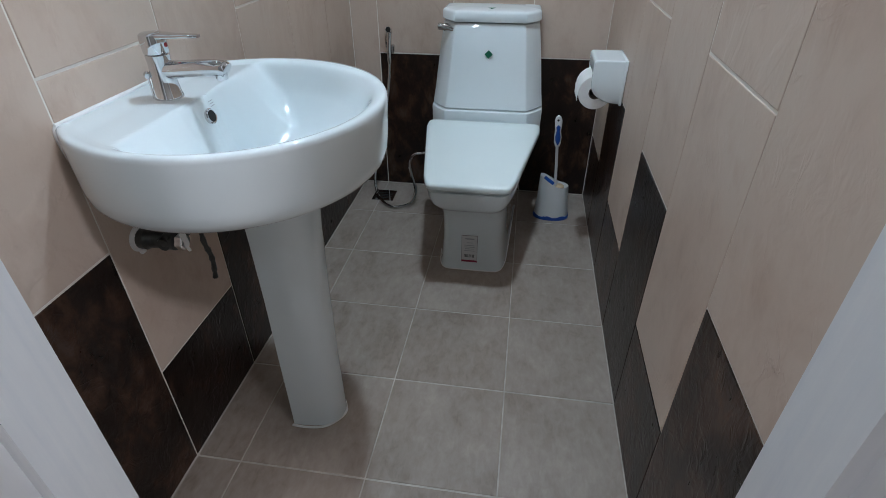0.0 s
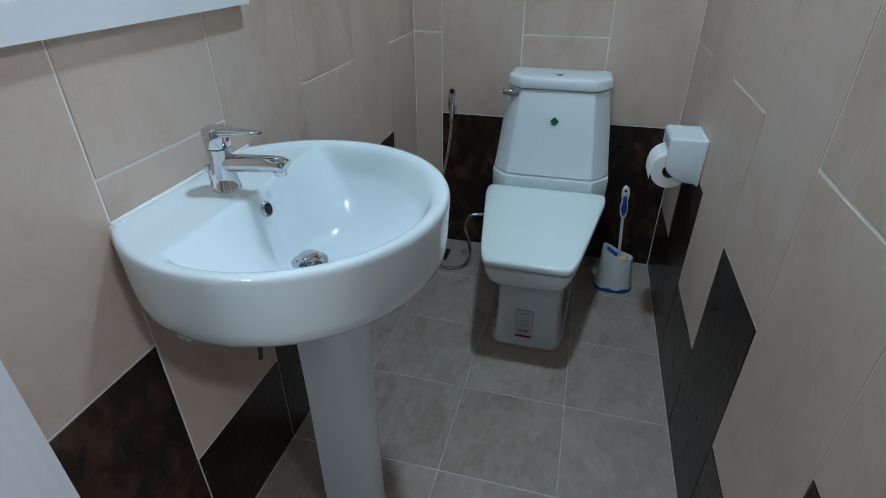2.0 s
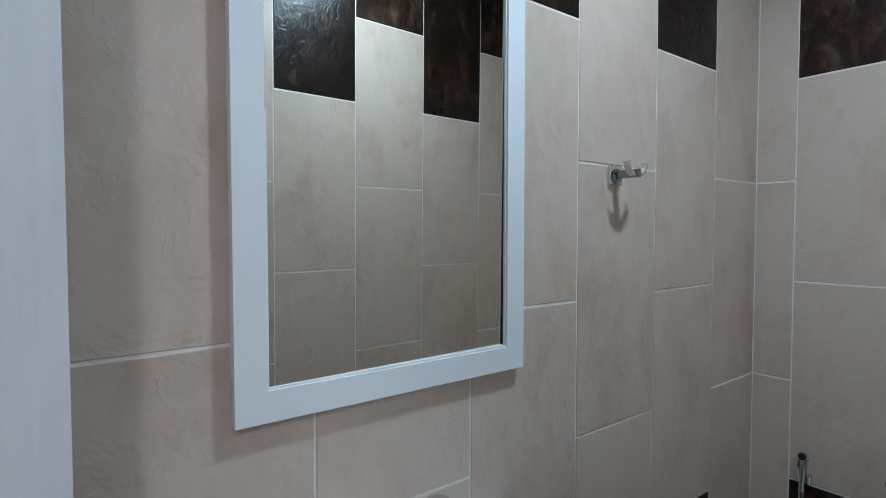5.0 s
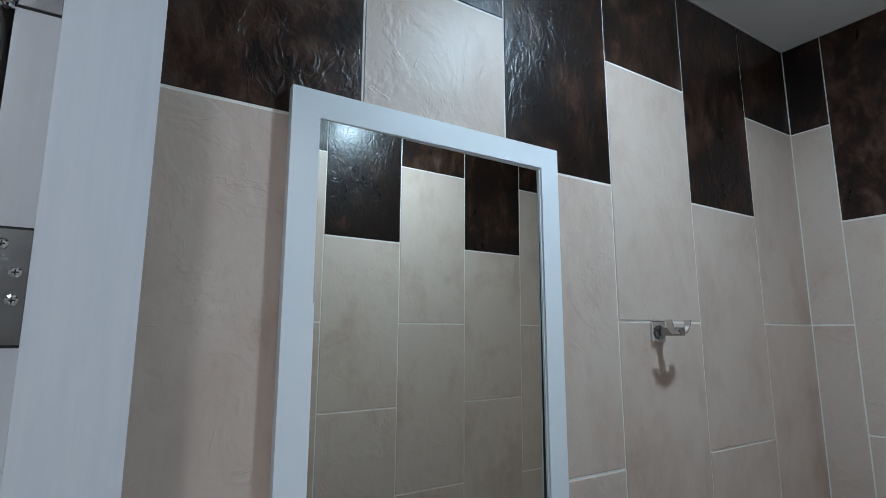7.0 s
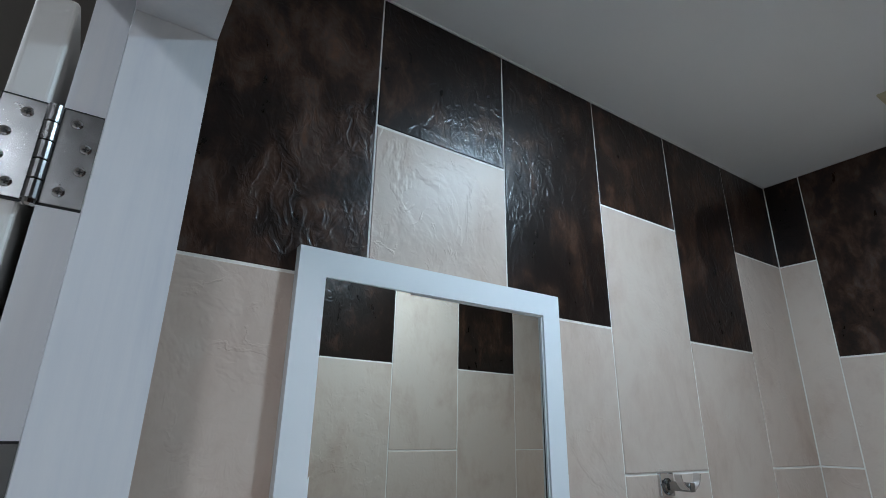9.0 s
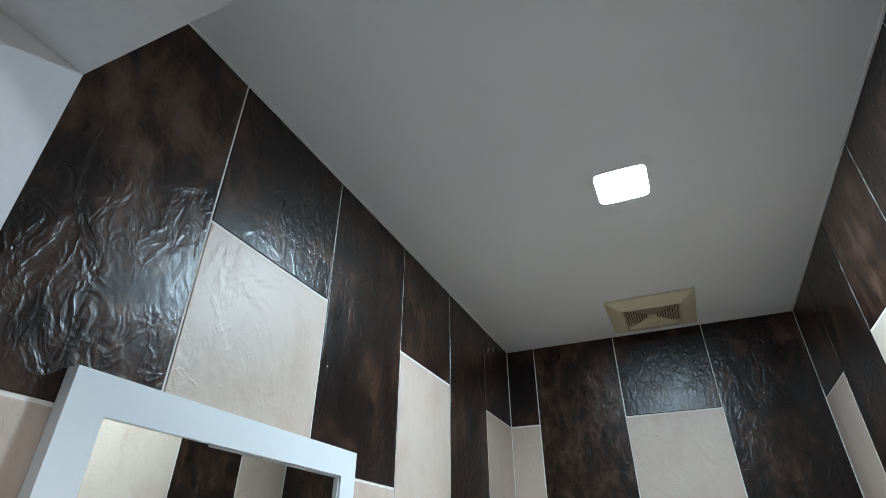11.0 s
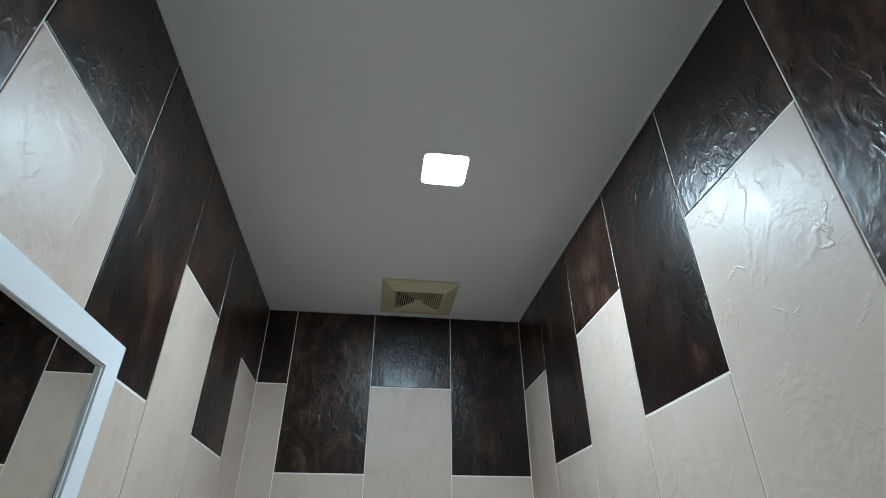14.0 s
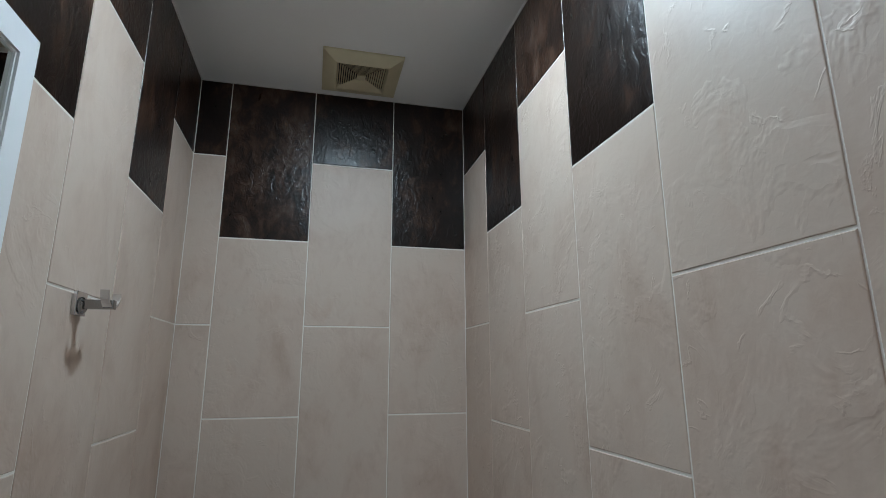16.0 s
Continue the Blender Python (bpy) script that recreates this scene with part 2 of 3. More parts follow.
    step = {"x": Vector((1, 0, 0)), "y": Vector((0, 1, 0)), "z": Vector((0, 0, 1))}[axis]
    return loft([disc_ring(Vector(base) + step * d, max(r, 1e-4), axis, n) for d, r in profile], bm=bm)


def sweep(points, radius, n=10, steps=6, bm=None):
    """A round tube along a smooth line through the points."""
    pts = [Vector(p) for p in points]
    line = []
    for i in range(len(pts) - 1):
        p0, p1, p2, p3 = pts[max(i - 1, 0)], pts[i], pts[i + 1], pts[min(i + 2, len(pts) - 1)]
        for k in range(steps):
            t = k / steps
            line.append(0.5 * (2 * p1 + (p2 - p0) * t + (2 * p0 - 5 * p1 + 4 * p2 - p3) * t * t + (3 * p1 - p0 - 3 * p2 + p3) * t**3))
    line.append(pts[-1])
    rings, side = [], None
    for i, p in enumerate(line):
        d = (line[min(i + 1, len(line) - 1)] - line[max(i - 1, 0)]).normalized()
        if side is None:
            side = d.orthogonal().normalized()
        side = (side - d * side.dot(d)).normalized()
        up = d.cross(side)
        r = radius(i / (len(line) - 1)) if callable(radius) else radius
        rings.append([p + (side * math.cos(2 * math.pi * k / n) + up * math.sin(2 * math.pi * k / n)) * r for k in range(n)])
    return loft(rings, bm=bm)


def prism(outline, lo, hi, bevel=0.0, segments=3, axis="z"):
    """An outline of (u, v) pushed from lo to hi along the axis, with rounded edges."""
    at = {"z": lambda u, v, w: (u, v, w), "x": lambda u, v, w: (w, u, v), "y": lambda u, v, w: (u, w, v)}[axis]
    bm = loft([[Vector(at(u, v, w)) for u, v in outline] for w in (lo, hi)])
    if bevel:
        bmesh.ops.bevel(bm, geom=[e for e in bm.edges if e.calc_face_angle(0) > 0.3], offset=bevel, segments=segments, profile=0.5, affect="EDGES")
    return bm


def round_rect(cx, cy, a, b, power=6.0, n=40):
    out = []
    for i in range(n):
        t = 2 * math.pi * (i + 0.5) / n
        c, s = math.cos(t), math.sin(t)
        out.append((cx + a * math.copysign(abs(c) ** (2 / power), c), cy + b * math.copysign(abs(s) ** (2 / power), s)))
    return out


# ---- the structure ----
def slab(name, lo, hi, material, label, category):
    return tagged(part(name, box(lo, hi), material), label, category, kind="structure")


BED = 0.0018  # how far the joints lie behind the tiles' faces
wall_west = slab("wall_west", (-0.12, FRONT - 0.10, 0), (-BED, DEEP + 0.12, HIGH + 0.1), GROUT, "tiled side wall behind washbasin and mirror, pale joints", "wall")
wall_east = slab("wall_east", (WIDE + BED, FRONT - 0.10, 0), (WIDE + 0.12, DEEP + 0.12, HIGH + 0.1), GROUT, "tiled side wall with paper holder, pale joints", "wall")
wall_north = slab("wall_north", (-BED, DEEP + BED, 0), (WIDE + BED, DEEP + 0.12, HIGH + 0.1), GROUT, "tiled end wall behind the toilet, pale joints", "wall")
floor = slab("floor", (-0.12, FRONT - 0.10, -0.12), (WIDE + 0.12, DEEP + 0.12, -BED), FLOOR_GROUT, "floor of square grey-brown tiles", "floor")
ceiling = slab("ceiling", (-BED, FRONT, HIGH), (WIDE + BED, DEEP + BED, HIGH + 0.09), PLASTER, "flat white plaster ceiling", "ceiling")


def ceiling_bead():
    """The thin pale line of filler where the tiles meet the ceiling."""
    for name, lo, hi in (("trim_west", (-0.001, FRONT, HIGH - 0.0035), (0.0035, DEEP, HIGH + 0.001)), ("trim_east", (WIDE - 0.0035, FRONT, HIGH - 0.0035), (WIDE + 0.001, DEEP, HIGH + 0.001)), ("trim_north", (0.0035, DEEP - 0.0025, HIGH - 0.0025), (WIDE - 0.0035, DEEP + 0.001, HIGH + 0.001))):
        slab(name, lo, hi, SILICONE, "thin pale filler line along the ceiling", "trim")


ceiling_bead()


def doorway_wall():
    bm = bmesh.new()
    y0, y1 = 0.281, FRONT - 0.002
    box((-1.2, y0, 0), (DOOR_X0 - 0.04, y1, HIGH + 0.1), bm=bm)
    box((DOOR_X1 + 0.04, y0, 0), (2.6, y1, HIGH + 0.1), bm=bm)
    box((DOOR_X0 - 0.04, y0, DOOR_TOP + 0.04), (DOOR_X1 + 0.04, y1, HIGH + 0.1), bm=bm)
    return tagged(part("wall_south", bm, HALL_PAINT), "plain painted wall round the doorway", "wall", kind="structure")


doorway_wall()
# unseen hall box, added to close the space and shape the light coming in
slab("hall_floor", (-1.2, -1.2, -0.12), (2.6, 0.2805, -0.002), STONE, "assumed grey-brown hall floor, out of view", "floor")
slab("hall_ceiling", (-1.2, -1.2, 2.47), (2.6, 0.279, 2.57), HALL_PAINT, "assumed hall ceiling, out of view", "ceiling")
slab("hall_wall_south", (-1.2, -1.3, 0), (2.6, -1.202, 2.47), HALL_PAINT, "assumed plain hall wall, out of view", "wall")
slab("hall_wall_west", (-1.3, -1.2, 0), (-1.202, 0.279, 2.47), HALL_PAINT, "assumed plain hall wall, out of view", "wall")
slab("hall_wall_east", (2.602, -1.2, 0), (2.7, 0.279, 2.47), HALL_PAINT, "assumed plain hall wall, out of view", "wall")


def door_frame():
    """White timber frame with a stop and a rebate on the hall side."""
    frame_ob = thing("door_frame", "white gloss-painted timber door frame with rebate", "door frame", kind="structure")
    for name, x_in, way in (("left_jamb", DOOR_X0, -1), ("right_jamb", DOOR_X1, 1)):
        out = [(x_in, 0.384), (x_in, 0.299), (x_in + way * 0.015, 0.297), (x_in + way * 0.015, 0.262), (x_in + way * 0.055, 0.262), (x_in + way * 0.055, 0.384)]
        part(name, prism(out, 0, DOOR_TOP + 0.05, 0.0015, 2), FRAME_PAINT, frame_ob)
    out = [(0.384, DOOR_TOP), (0.299, DOOR_TOP), (0.297, DOOR_TOP + 0.015), (0.262, DOOR_TOP + 0.015), (0.262, DOOR_TOP + 0.055), (0.384, DOOR_TOP + 0.055)]
    part("head", prism(out, DOOR_X0 + 0.0005, DOOR_X1 - 0.0005, 0.0015, 2, "x"), FRAME_PAINT, frame_ob)
    return frame_ob


door_frame()


def screw(x, y, z, parent):
    head = part("screw", turned((x, y, z), "x", [(0, 0.0052), (0.0008, 0.0050), (0.0012, 0.0034)], 14), CHROME, parent)
    bm = box((x + 0.0012, y - 0.0026, z - 0.0006), (x + 0.0015, y + 0.0026, z + 0.0006))
    box((x + 0.0012, y - 0.0006, z - 0.0026), (x + 0.0016, y + 0.0006, z + 0.0026), bm=bm)
    # black bars on the head, for the shade in its slots
    part("cross_slot", bm, BLACK, head)
    return head


def hinge(z, marked=False):
    """Butt hinge opened flat: one leaf on the rebate, one on the folded-back door's edge."""
    ob = thing("hinge", "brushed steel butt hinge with four screws a leaf", "hinge", "hinges of the door")
    x = DOOR_X0 - 0.015
    for name, y0, y1, shift in (("jamb_leaf", 0.2625, 0.2975, 1), ("door_leaf", 0.214, 0.250, -1)):
        leaf = part(name, box((x - 0.001, y0, z - 0.051), (x + 0.0016, y1, z + 0.051), 0.0006), STEEL, ob)
        # black sheet round the leaf: the gap's shade put in as colour
        part("recess", box((x - 0.0012, y0 - 0.0008, z - 0.0532), (x + 0.0003, y1 + 0.0016, z + 0.0530)), BLACK, ob)
        mid = (y0 + y1) / 2
        for k in range(4):
            screw(x + 0.0016, mid + (0.008 if k in (1, 2) else -0.004) * shift, z - 0.037 + 0.0247 * k, leaf)
        for w, dz in ((0.0022, 0.0262), (0.0052, 0.0226)) if marked and shift == 1 else ():
            part("engraving", box((x + 0.0015, mid - 0.003 - w, z + dz), (x + 0.00175, mid - 0.003 + w, z + dz + 0.0022)), FAINT_INK, leaf)
    for k in range(5):
        z0 = z - 0.051 + 0.0204 * k
        part("knuckle", turned((x + 0.003, 0.2565, z0), "z", [(0.0004, 0.0066), (0.001, 0.0072), (0.0194, 0.0072), (0.02, 0.0066)], 16), STEEL, ob)
    part("pin_tip", turned((x + 0.003, 0.2565, z - 0.057), "z", [(0, 0.004), (0.002, 0.006), (0.006, 0.006)], 16), CHROME, ob)
    return ob


for z in (1.805, 1.492, 0.25):
    hinge(z, z == 1.492)


def door_leaf():
    ob = thing("door", "white painted door folded back against the hall wall", "door")
    part("leaf", box((-0.62, 0.213, 0.012), (DOOR_X0 - 0.0165, 0.2505, DOOR_TOP - 0.003), 0.006, 4), DOOR_PAINT, ob)
    lever = part("handle", sweep([(-0.56, 0.213, 1.0), (-0.56, 0.165, 1.0), (-0.55, 0.16, 1.0), (-0.45, 0.16, 1.0)], 0.009), STEEL, ob, smooth=True)
    part("rosette", turned((-0.56, 0.213, 1.0), "y", [(-0.008, 0.024), (0.0, 0.026)], 20), STEEL, lever)
    return ob


door_leaf()


# ---- the light fitting and the ventilator ----
def ceiling_lamp():
    ob = thing("ceiling_light", "square white LED panel glowing on the ceiling", "ceiling light")
    cx, cy = 0.565, 1.237
    outer, inner = round_rect(cx, cy, 0.0560, 0.0585, 8), round_rect(cx, cy, 0.0547, 0.0573, 8)
    rings = [[Vector((*p, HIGH)) for p in outer], [Vector((*p, HIGH - 0.0016)) for p in outer], [Vector((*p, HIGH - 0.0019)) for p in inner], [Vector((*p, HIGH - 0.0008)) for p in inner]]
    part("frame", loft(rings), WHITE_PLASTIC, ob, smooth=True)
    panel = round_rect(cx, cy, 0.0545, 0.0571, 8)
    small = round_rect(cx, cy, 0.0520, 0.0546, 8)
    part("diffuser", loft([[Vector((*p, HIGH - 0.0004)) for p in panel], [Vector((*p, HIGH - 0.0017)) for p in panel], [Vector((*p, HIGH - 0.0021)) for p in small]]), LAMP_GLOW, ob, "glowing white diffuser")
    return ob


ceiling_lamp()


def hall_lamp(x, y, material):
    ob = thing("unseen_hall_light", "round white ceiling light in the unseen hall, switched on", "ceiling light", "lights of the hall")
    part("base", turned((x, y, 2.47), "z", [(-0.03, 0.135), (0, 0.14)], 32), WHITE_PLASTIC, ob)
    part("diffuser", turned((x, y, 2.44), "z", [(-0.012, 0.08), (-0.008, 0.115), (0, 0.12)], 32), material, ob)
    return ob


hall_lamp(1.87, -0.32, HALL_GLOW)
# unseen fill lamp, added to brighten the right jamb, pedestal and toilet front
hall_lamp(-0.05, -0.75, HALL_FILL_GLOW)


def ceiling_vent():
    ob = thing("ceiling_vent", "yellowed square plastic exhaust fan grille on ceiling", "vent")
    cx, cy = 0.563, 1.974
    a, b = 0.136, 0.136
    def sq(r, z):
        return [Vector((cx + sx * r, cy + sy * r, z)) for sx, sy in ((-1, -1), (1, -1), (1, 1), (-1, 1))]
    part("frame", loft([sq(a, HIGH), sq(a, HIGH - 0.006), sq(0.092, HIGH - 0.024), sq(0.086, HIGH - 0.024), sq(0.086, HIGH)], cap=False), CREAM, ob)
    # black sheet behind the slats, the dark of the shaft put in as colour
    part("backing", box((cx - 0.0855, cy - 0.0855, HIGH - 0.004), (cx + 0.0855, cy + 0.0855, HIGH - 0.001)), BLACK, ob)
    count = 9
    for k in range(count):
        r1 = 0.085 - k * 0.0077
        r0 = r1 - 0.0042
        z1 = HIGH - 0.020 + k * 0.0004
        for side in range(4):
            turn = Matrix.Translation((cx, cy, 0)) @ Matrix.Rotation(side * math.pi / 2, 4, "Z")
            shape = [(-r1, r1, z1), (r1, r1, z1), (r0, r0, z1 + 0.0042), (-r0, r0, z1 + 0.0042)]
            low = [turn @ Vector(p) for p in shape]
            high = [p + Vector((0, 0, 0.0016)) for p in low]
            part("slat", loft([low, high]), CREAM, ob)
    part("centre_plate", box((cx - 0.0155, cy - 0.0155, HIGH - 0.020), (cx + 0.0155, cy + 0.0155, HIGH - 0.012), 0.002), CREAM, ob)
    return ob


ceiling_vent()


# ---- the washbasin ----
BX, BY, BR, BZ = 0.197, 0.854, 0.266, 0.812


def basin_edge(r, z, n=168):
    """The basin's outline at radius r: a circle, cut straight where it meets the wall."""
    out = []
    for i in range(n):
        a = 2 * math.pi * i / n
        x, y = BX + r * math.cos(a), BY + r * math.sin(a)
        out.append(Vector((max(x, 0.001), y, z)))
    return out


def basin_skin(r, z, n=168):
    """The basin's outside at a level: the rim's outline drawn in towards the middle of its wall side."""
    k = 1 - r / BR
    return [Vector((max(p.x * (1 - 0.575 * k), 0.001), BY + (p.y - BY) * (1 - 0.72 * k), z)) for p in basin_edge(BR, z, n)]


def basin_floor(x, y):
    """Height of the bowl's inside at a place in plan."""
    d = BR - 0.017 - math.hypot(x - BX, y - BY)
    side = abs(y - BY)
    edge = 0.128 + 0.010 * max(0.0, 1 - side / 0.07)
    back = x - edge
    def ease(v, w):
        v = min(max(v / w, 0.0), 1.0)
        return v * v * (3 - 2 * v)
    steep = 0.030 + 0.055 * min(1.0, max(0.0, (side - 0.03) / 0.12))
    v = min(max(back / steep, 0.0), 2.0)
    slope = 0.132 * v * v / (v + 0.15)
    u = min(max(d / 0.18, 0.0), 1.0)
    round_bowl = 0.132 * (1 - (1 - u) ** 2.3) * ease(d, 0.036)
    # the sloping back meets the round bowl in a soft crease
    k = 0.020 + 0.035 * min(1.0, round_bowl / 0.13)
    h = max(k - abs(slope - round_bowl), 0.0) / k
    depth = max(min(slope, round_bowl) - h * h * k / 4, 0.0)
    return BZ - 0.002 - depth - 0.003 * ease(x - 0.01, 0.05) * ease(d, 0.02)


def basin():
    ob = thing("washbasin", "round white glazed ceramic pedestal washbasin against wall", "washbasin")
    n = 168
    outer = [(0.05, 0.640), (0.12, 0.648), (0.16, 0.661), (0.20, 0.666), (0.232, 0.681), (0.2465, 0.690), (0.2560, 0.702), (0.2612, 0.721), (0.2634, 0.752), (0.2648, 0.785), (0.2655, 0.802)]
    lip = [(0.2642, 0.808), (0.2610, 0.8115), (0.254, 0.812), (0.248, 0.8105)]
    rings = [basin_skin(r, z, n) for r, z in outer] + [basin_edge(r, z, n) for r, z in lip]
    for k in range(1, 64):
        r = 0.248 * (1 - k / 64)
        rings.append([Vector((max(p.x, 0.006), p.y, basin_floor(max(p.x, 0.006), p.y))) for p in basin_edge(r, 0, n)])
    part("bowl", loft(rings), CERAMIC, ob, smooth=True, angle=50)
    # pedestal: a half-round column, open towards the wall
    prof = [(0.0, 0.96, 0.0), (0.03, 0.94, 0.0), (0.20, 0.94, 0.0), (0.40, 0.97, 0.002), (0.55, 1.05, 0.003), (0.656, 1.18, 0.004)]
    rings = []
    for z, k, push in prof:
        a, half = 0.118 * (0.6 + 0.4 * k), 0.058 * k
        ring = []
        for i in range(33):
            t = -math.pi / 2 + math.pi * i / 32
            c, s = max(math.cos(t), 0.0), math.sin(t)
            ring.append(Vector((0.192 + push + a * c ** 0.75, BY + half * math.copysign(abs(s) ** 0.75, s), z)))
        rings.append(ring)
    part("pedestal", loft(rings), CERAMIC, ob, smooth=True, angle=45)
    slant = Matrix.Translation((0.1475, BY - 0.006, basin_floor(0.1475, BY - 0.006))) @ Matrix.Rotation(radians(-16), 4, "Y")
    ring = turned((0, 0, 0), "x", [(-0.006, 0.0138), (0.0025, 0.0138), (0.0042, 0.0122), (0.0038, 0.0104), (0.0010, 0.0100)], 28)
    bmesh.ops.transform(ring, matrix=slant, verts=ring.verts)
    over = part("overflow_ring", ring, CHROME, ob, "chrome overflow ring", True)
    hole = turned((0, 0, 0), "x", [(0.0008, 0.0099), (0.0024, 0.0099)], 24)
    bmesh.ops.transform(hole, matrix=slant, verts=hole.verts)
    # black disc whose colour gives the shade inside the hole
    part("overflow_hole", hole, BLACK, over)
    dz = basin_floor(0.212, BY)
    drain = part("drain", turned((0.212, BY, dz - 0.002), "z", [(0, 0.033), (0.004, 0.033), (0.0055, 0.030), (0.005, 0.024), (0.003, 0.023)], 28), CHROME, ob, "chrome drain with pop-up stopper", True)
    part("stopper", turned((0.212, BY, dz), "z", [(0.001, 0.010), (0.008, 0.010), (0.009, 0.021), (0.012, 0.0215), (0.015, 0.018), (0.0165, 0.008)], 28), CHROME, drain, smooth=True)
    for k in range(3):
        xx = 0.1395
        while basin_floor(xx, BY + 0.012) > 0.7965 - 0.0042 * k:
            xx += 0.0002
        bar = box((-0.0004, -0.0085 + 0.0015 * k, -0.0006), (0.0006, 0.0085, 0.0006))
        bmesh.ops.transform(bar, matrix=Matrix.Translation((xx, BY + 0.012, basin_floor(xx, BY + 0.012))) @ Matrix.Rotation(radians(-20), 4, "Y"), verts=bar.verts)
        part("print_bar", bar, FAINT_INK, ob)
    chord = math.sqrt(BR * BR - BX * BX)
    part("sealant", sweep([(0.001, BY - chord + 0.014, BZ - 0.11), (0.001, BY - chord - 0.001, BZ - 0.03), (0.001, BY - chord + 0.002, BZ - 0.002), (0.001, BY - chord + 0.02, BZ), (0.001, BY, BZ), (0.001, BY + chord - 0.02, BZ), (0.001, BY + chord - 0.002, BZ - 0.002), (0.001, BY + chord + 0.001, BZ - 0.03), (0.001, BY + chord - 0.014, BZ - 0.11)], 0.0036, 8, 8), SILICONE, ob, "bead of white silicone", True)
    part("floor_sealant", sweep([(0.190, BY - 0.060, 0.001), (0.230, BY - 0.061, 0.001), (0.275, BY - 0.050, 0.001), (0.306, BY - 0.015, 0.001), (0.306, BY + 0.015, 0.001), (0.275, BY + 0.050, 0.001), (0.19, BY + 0.060, 0.001)], 0.0032, 8), SILICONE, ob, "", True)
    return ob


basin()


def faucet():
    ob = thing("faucet", "chrome single-lever mixer tap on the washbasin", "faucet")
    x, y, z = 0.080, 0.847, BZ - 0.005
    part("body", turned((x, y, z), "z", [(0, 0.0245), (0.004, 0.0245), (0.008, 0.0225), (0.030, 0.0200), (0.060, 0.0190), (0.072, 0.0200), (0.0735, 0.0185)], 32), CHROME, ob, smooth=True)
    part("cap", turned((x, y, z + 0.074), "z", [(0, 0.0190), (0.002, 0.0205), (0.024, 0.0215), (0.030, 0.0205), (0.033, 0.016), (0.034, 0.006)], 32), CHROME, ob, smooth=True)
    spout = sweep([(x + 0.004, y, z + 0.046), (x + 0.040, y, z + 0.049), (x + 0.090, y, z + 0.053), (x + 0.112, y, z + 0.053), (x + 0.120, y, z + 0.050)], lambda t: 0.0160 - 0.0025 * t, 20, 5)
    for v in spout.verts:
        v.co.z = z + 0.05 + (v.co.z - z - 0.05) * 0.95
    sp = part("spout", spout, CHROME, ob, smooth=True)
    part("aerator", turned((x + 0.108, y, z + 0.035), "z", [(0, 0.0095), (0.002, 0.0105), (0.012, 0.0105), (0.014, 0.009)], 20), CHROME, sp, smooth=True)
    lever = loft([[Vector((x + dx, y + w * u, z + 0.101 + dz + h * v)) for u, v in round_rect(0, 0, 1, 1, 3.5, 20)] for dx, dz, w, h in ((-0.004, 0, 0.017, 0.006), (0.018, 0.001, 0.015, 0.005), (0.036, 0.001, 0.0105, 0.004), (0.060, 0.002, 0.0092, 0.0030), (0.076, 0.002, 0.0092, 0.0028), (0.083, 0.002, 0.006, 0.0022))])
    part("lever", lever, CHROME, ob, smooth=True)
    part("temperature_dot", turned((x + 0.0205, y, z + 0.088), "x", [(0, 0.004), (0.0012, 0.0036)], 14), RED_DOT, ob)
    rod = part("lift_rod", turned((x - 0.021, y - 0.012, z), "z", [(0, 0.0020), (0.036, 0.0020)], 10), CHROME, ob)
    part("knob", turned((x - 0.021, y - 0.012, z + 0.034), "z", [(0, 0.003), (0.004, 0.0058), (0.009, 0.0058), (0.012, 0.003)], 14), CHROME, rod, smooth=True)
    return ob


faucet()


def pipework():
    ob = thing("water_valve", "dark grimy angle valve and drab drain pipe under washbasin", "valve")
    flange = part("wall_flange", turned((0.0, 0.752, 0.566), "x", [(0, 0.026), (0.004, 0.025), (0.006, 0.021)], 24), SILICONE, ob, "ragged white collar", True)
    part("collar_lump", turned((0.004, 0.742, 0.545), "x", [(0, 0.006), (0.004, 0.007), (0.009, 0.003)], 10), SILICONE, flange, smooth=True)
    part("valve_body", turned((0.0, 0.752, 0.566), "x", [(0.004, 0.0195), (0.020, 0.0205), (0.026, 0.0165), (0.055, 0.0155), (0.058, 0.0175), (0.076, 0.0175), (0.078, 0.009)], 20), GRIMY, ob, smooth=True)
    part("nut", turned((0.0785, 0.752, 0.566), "x", [(0, 0.015), (0.003, 0.0165), (0.014, 0.0165), (0.017, 0.013)], 6), CHROME, ob, "bright hexagonal nut")
    part("cock", turned((0.060, 0.735, 0.566), "y", [(0, 0.012), (0.006, 0.014), (0.03, 0.010)], 14), GRIMY, ob, smooth=True)
    tape = sweep([(0.098, 0.748, 0.588), (0.103, 0.742, 0.572), (0.101, 0.744, 0.562), (0.106, 0.742, 0.553)], lambda t: 0.0075 - 0.004 * t, 8)
    for v in tape.verts:
        v.co.y = 0.744 + (v.co.y - 0.744) * 0.35
    part("thread_tape", tape, SILICONE, ob, "loose white thread tape", True)
    part("supply_hose", sweep([(0.085, 0.755, 0.570), (0.088, 0.790, 0.580), (0.085, 0.825, 0.61), (0.080, 0.847, 0.655)], 0.007, 10), GRIMY, ob, smooth=True)
    part("trap_pipe", sweep([(0.21, 0.857, 0.66), (0.20, 0.857, 0.592), (0.13, 0.86, 0.575), (0.0, 0.868, 0.575)], 0.022, 16), DRAB, ob, "drab grey drain pipe", True)
    part("strip", sweep([(0.046, 0.870, 0.560), (0.040, 0.872, 0.49), (0.046, 0.875, 0.44), (0.038, 0.878, 0.385)], lambda t: 0.0055 + 0.0012 * math.sin(40 * t), 8, 6), GRIMY, ob, "frayed hanging strip", True)
    return ob


pipework()


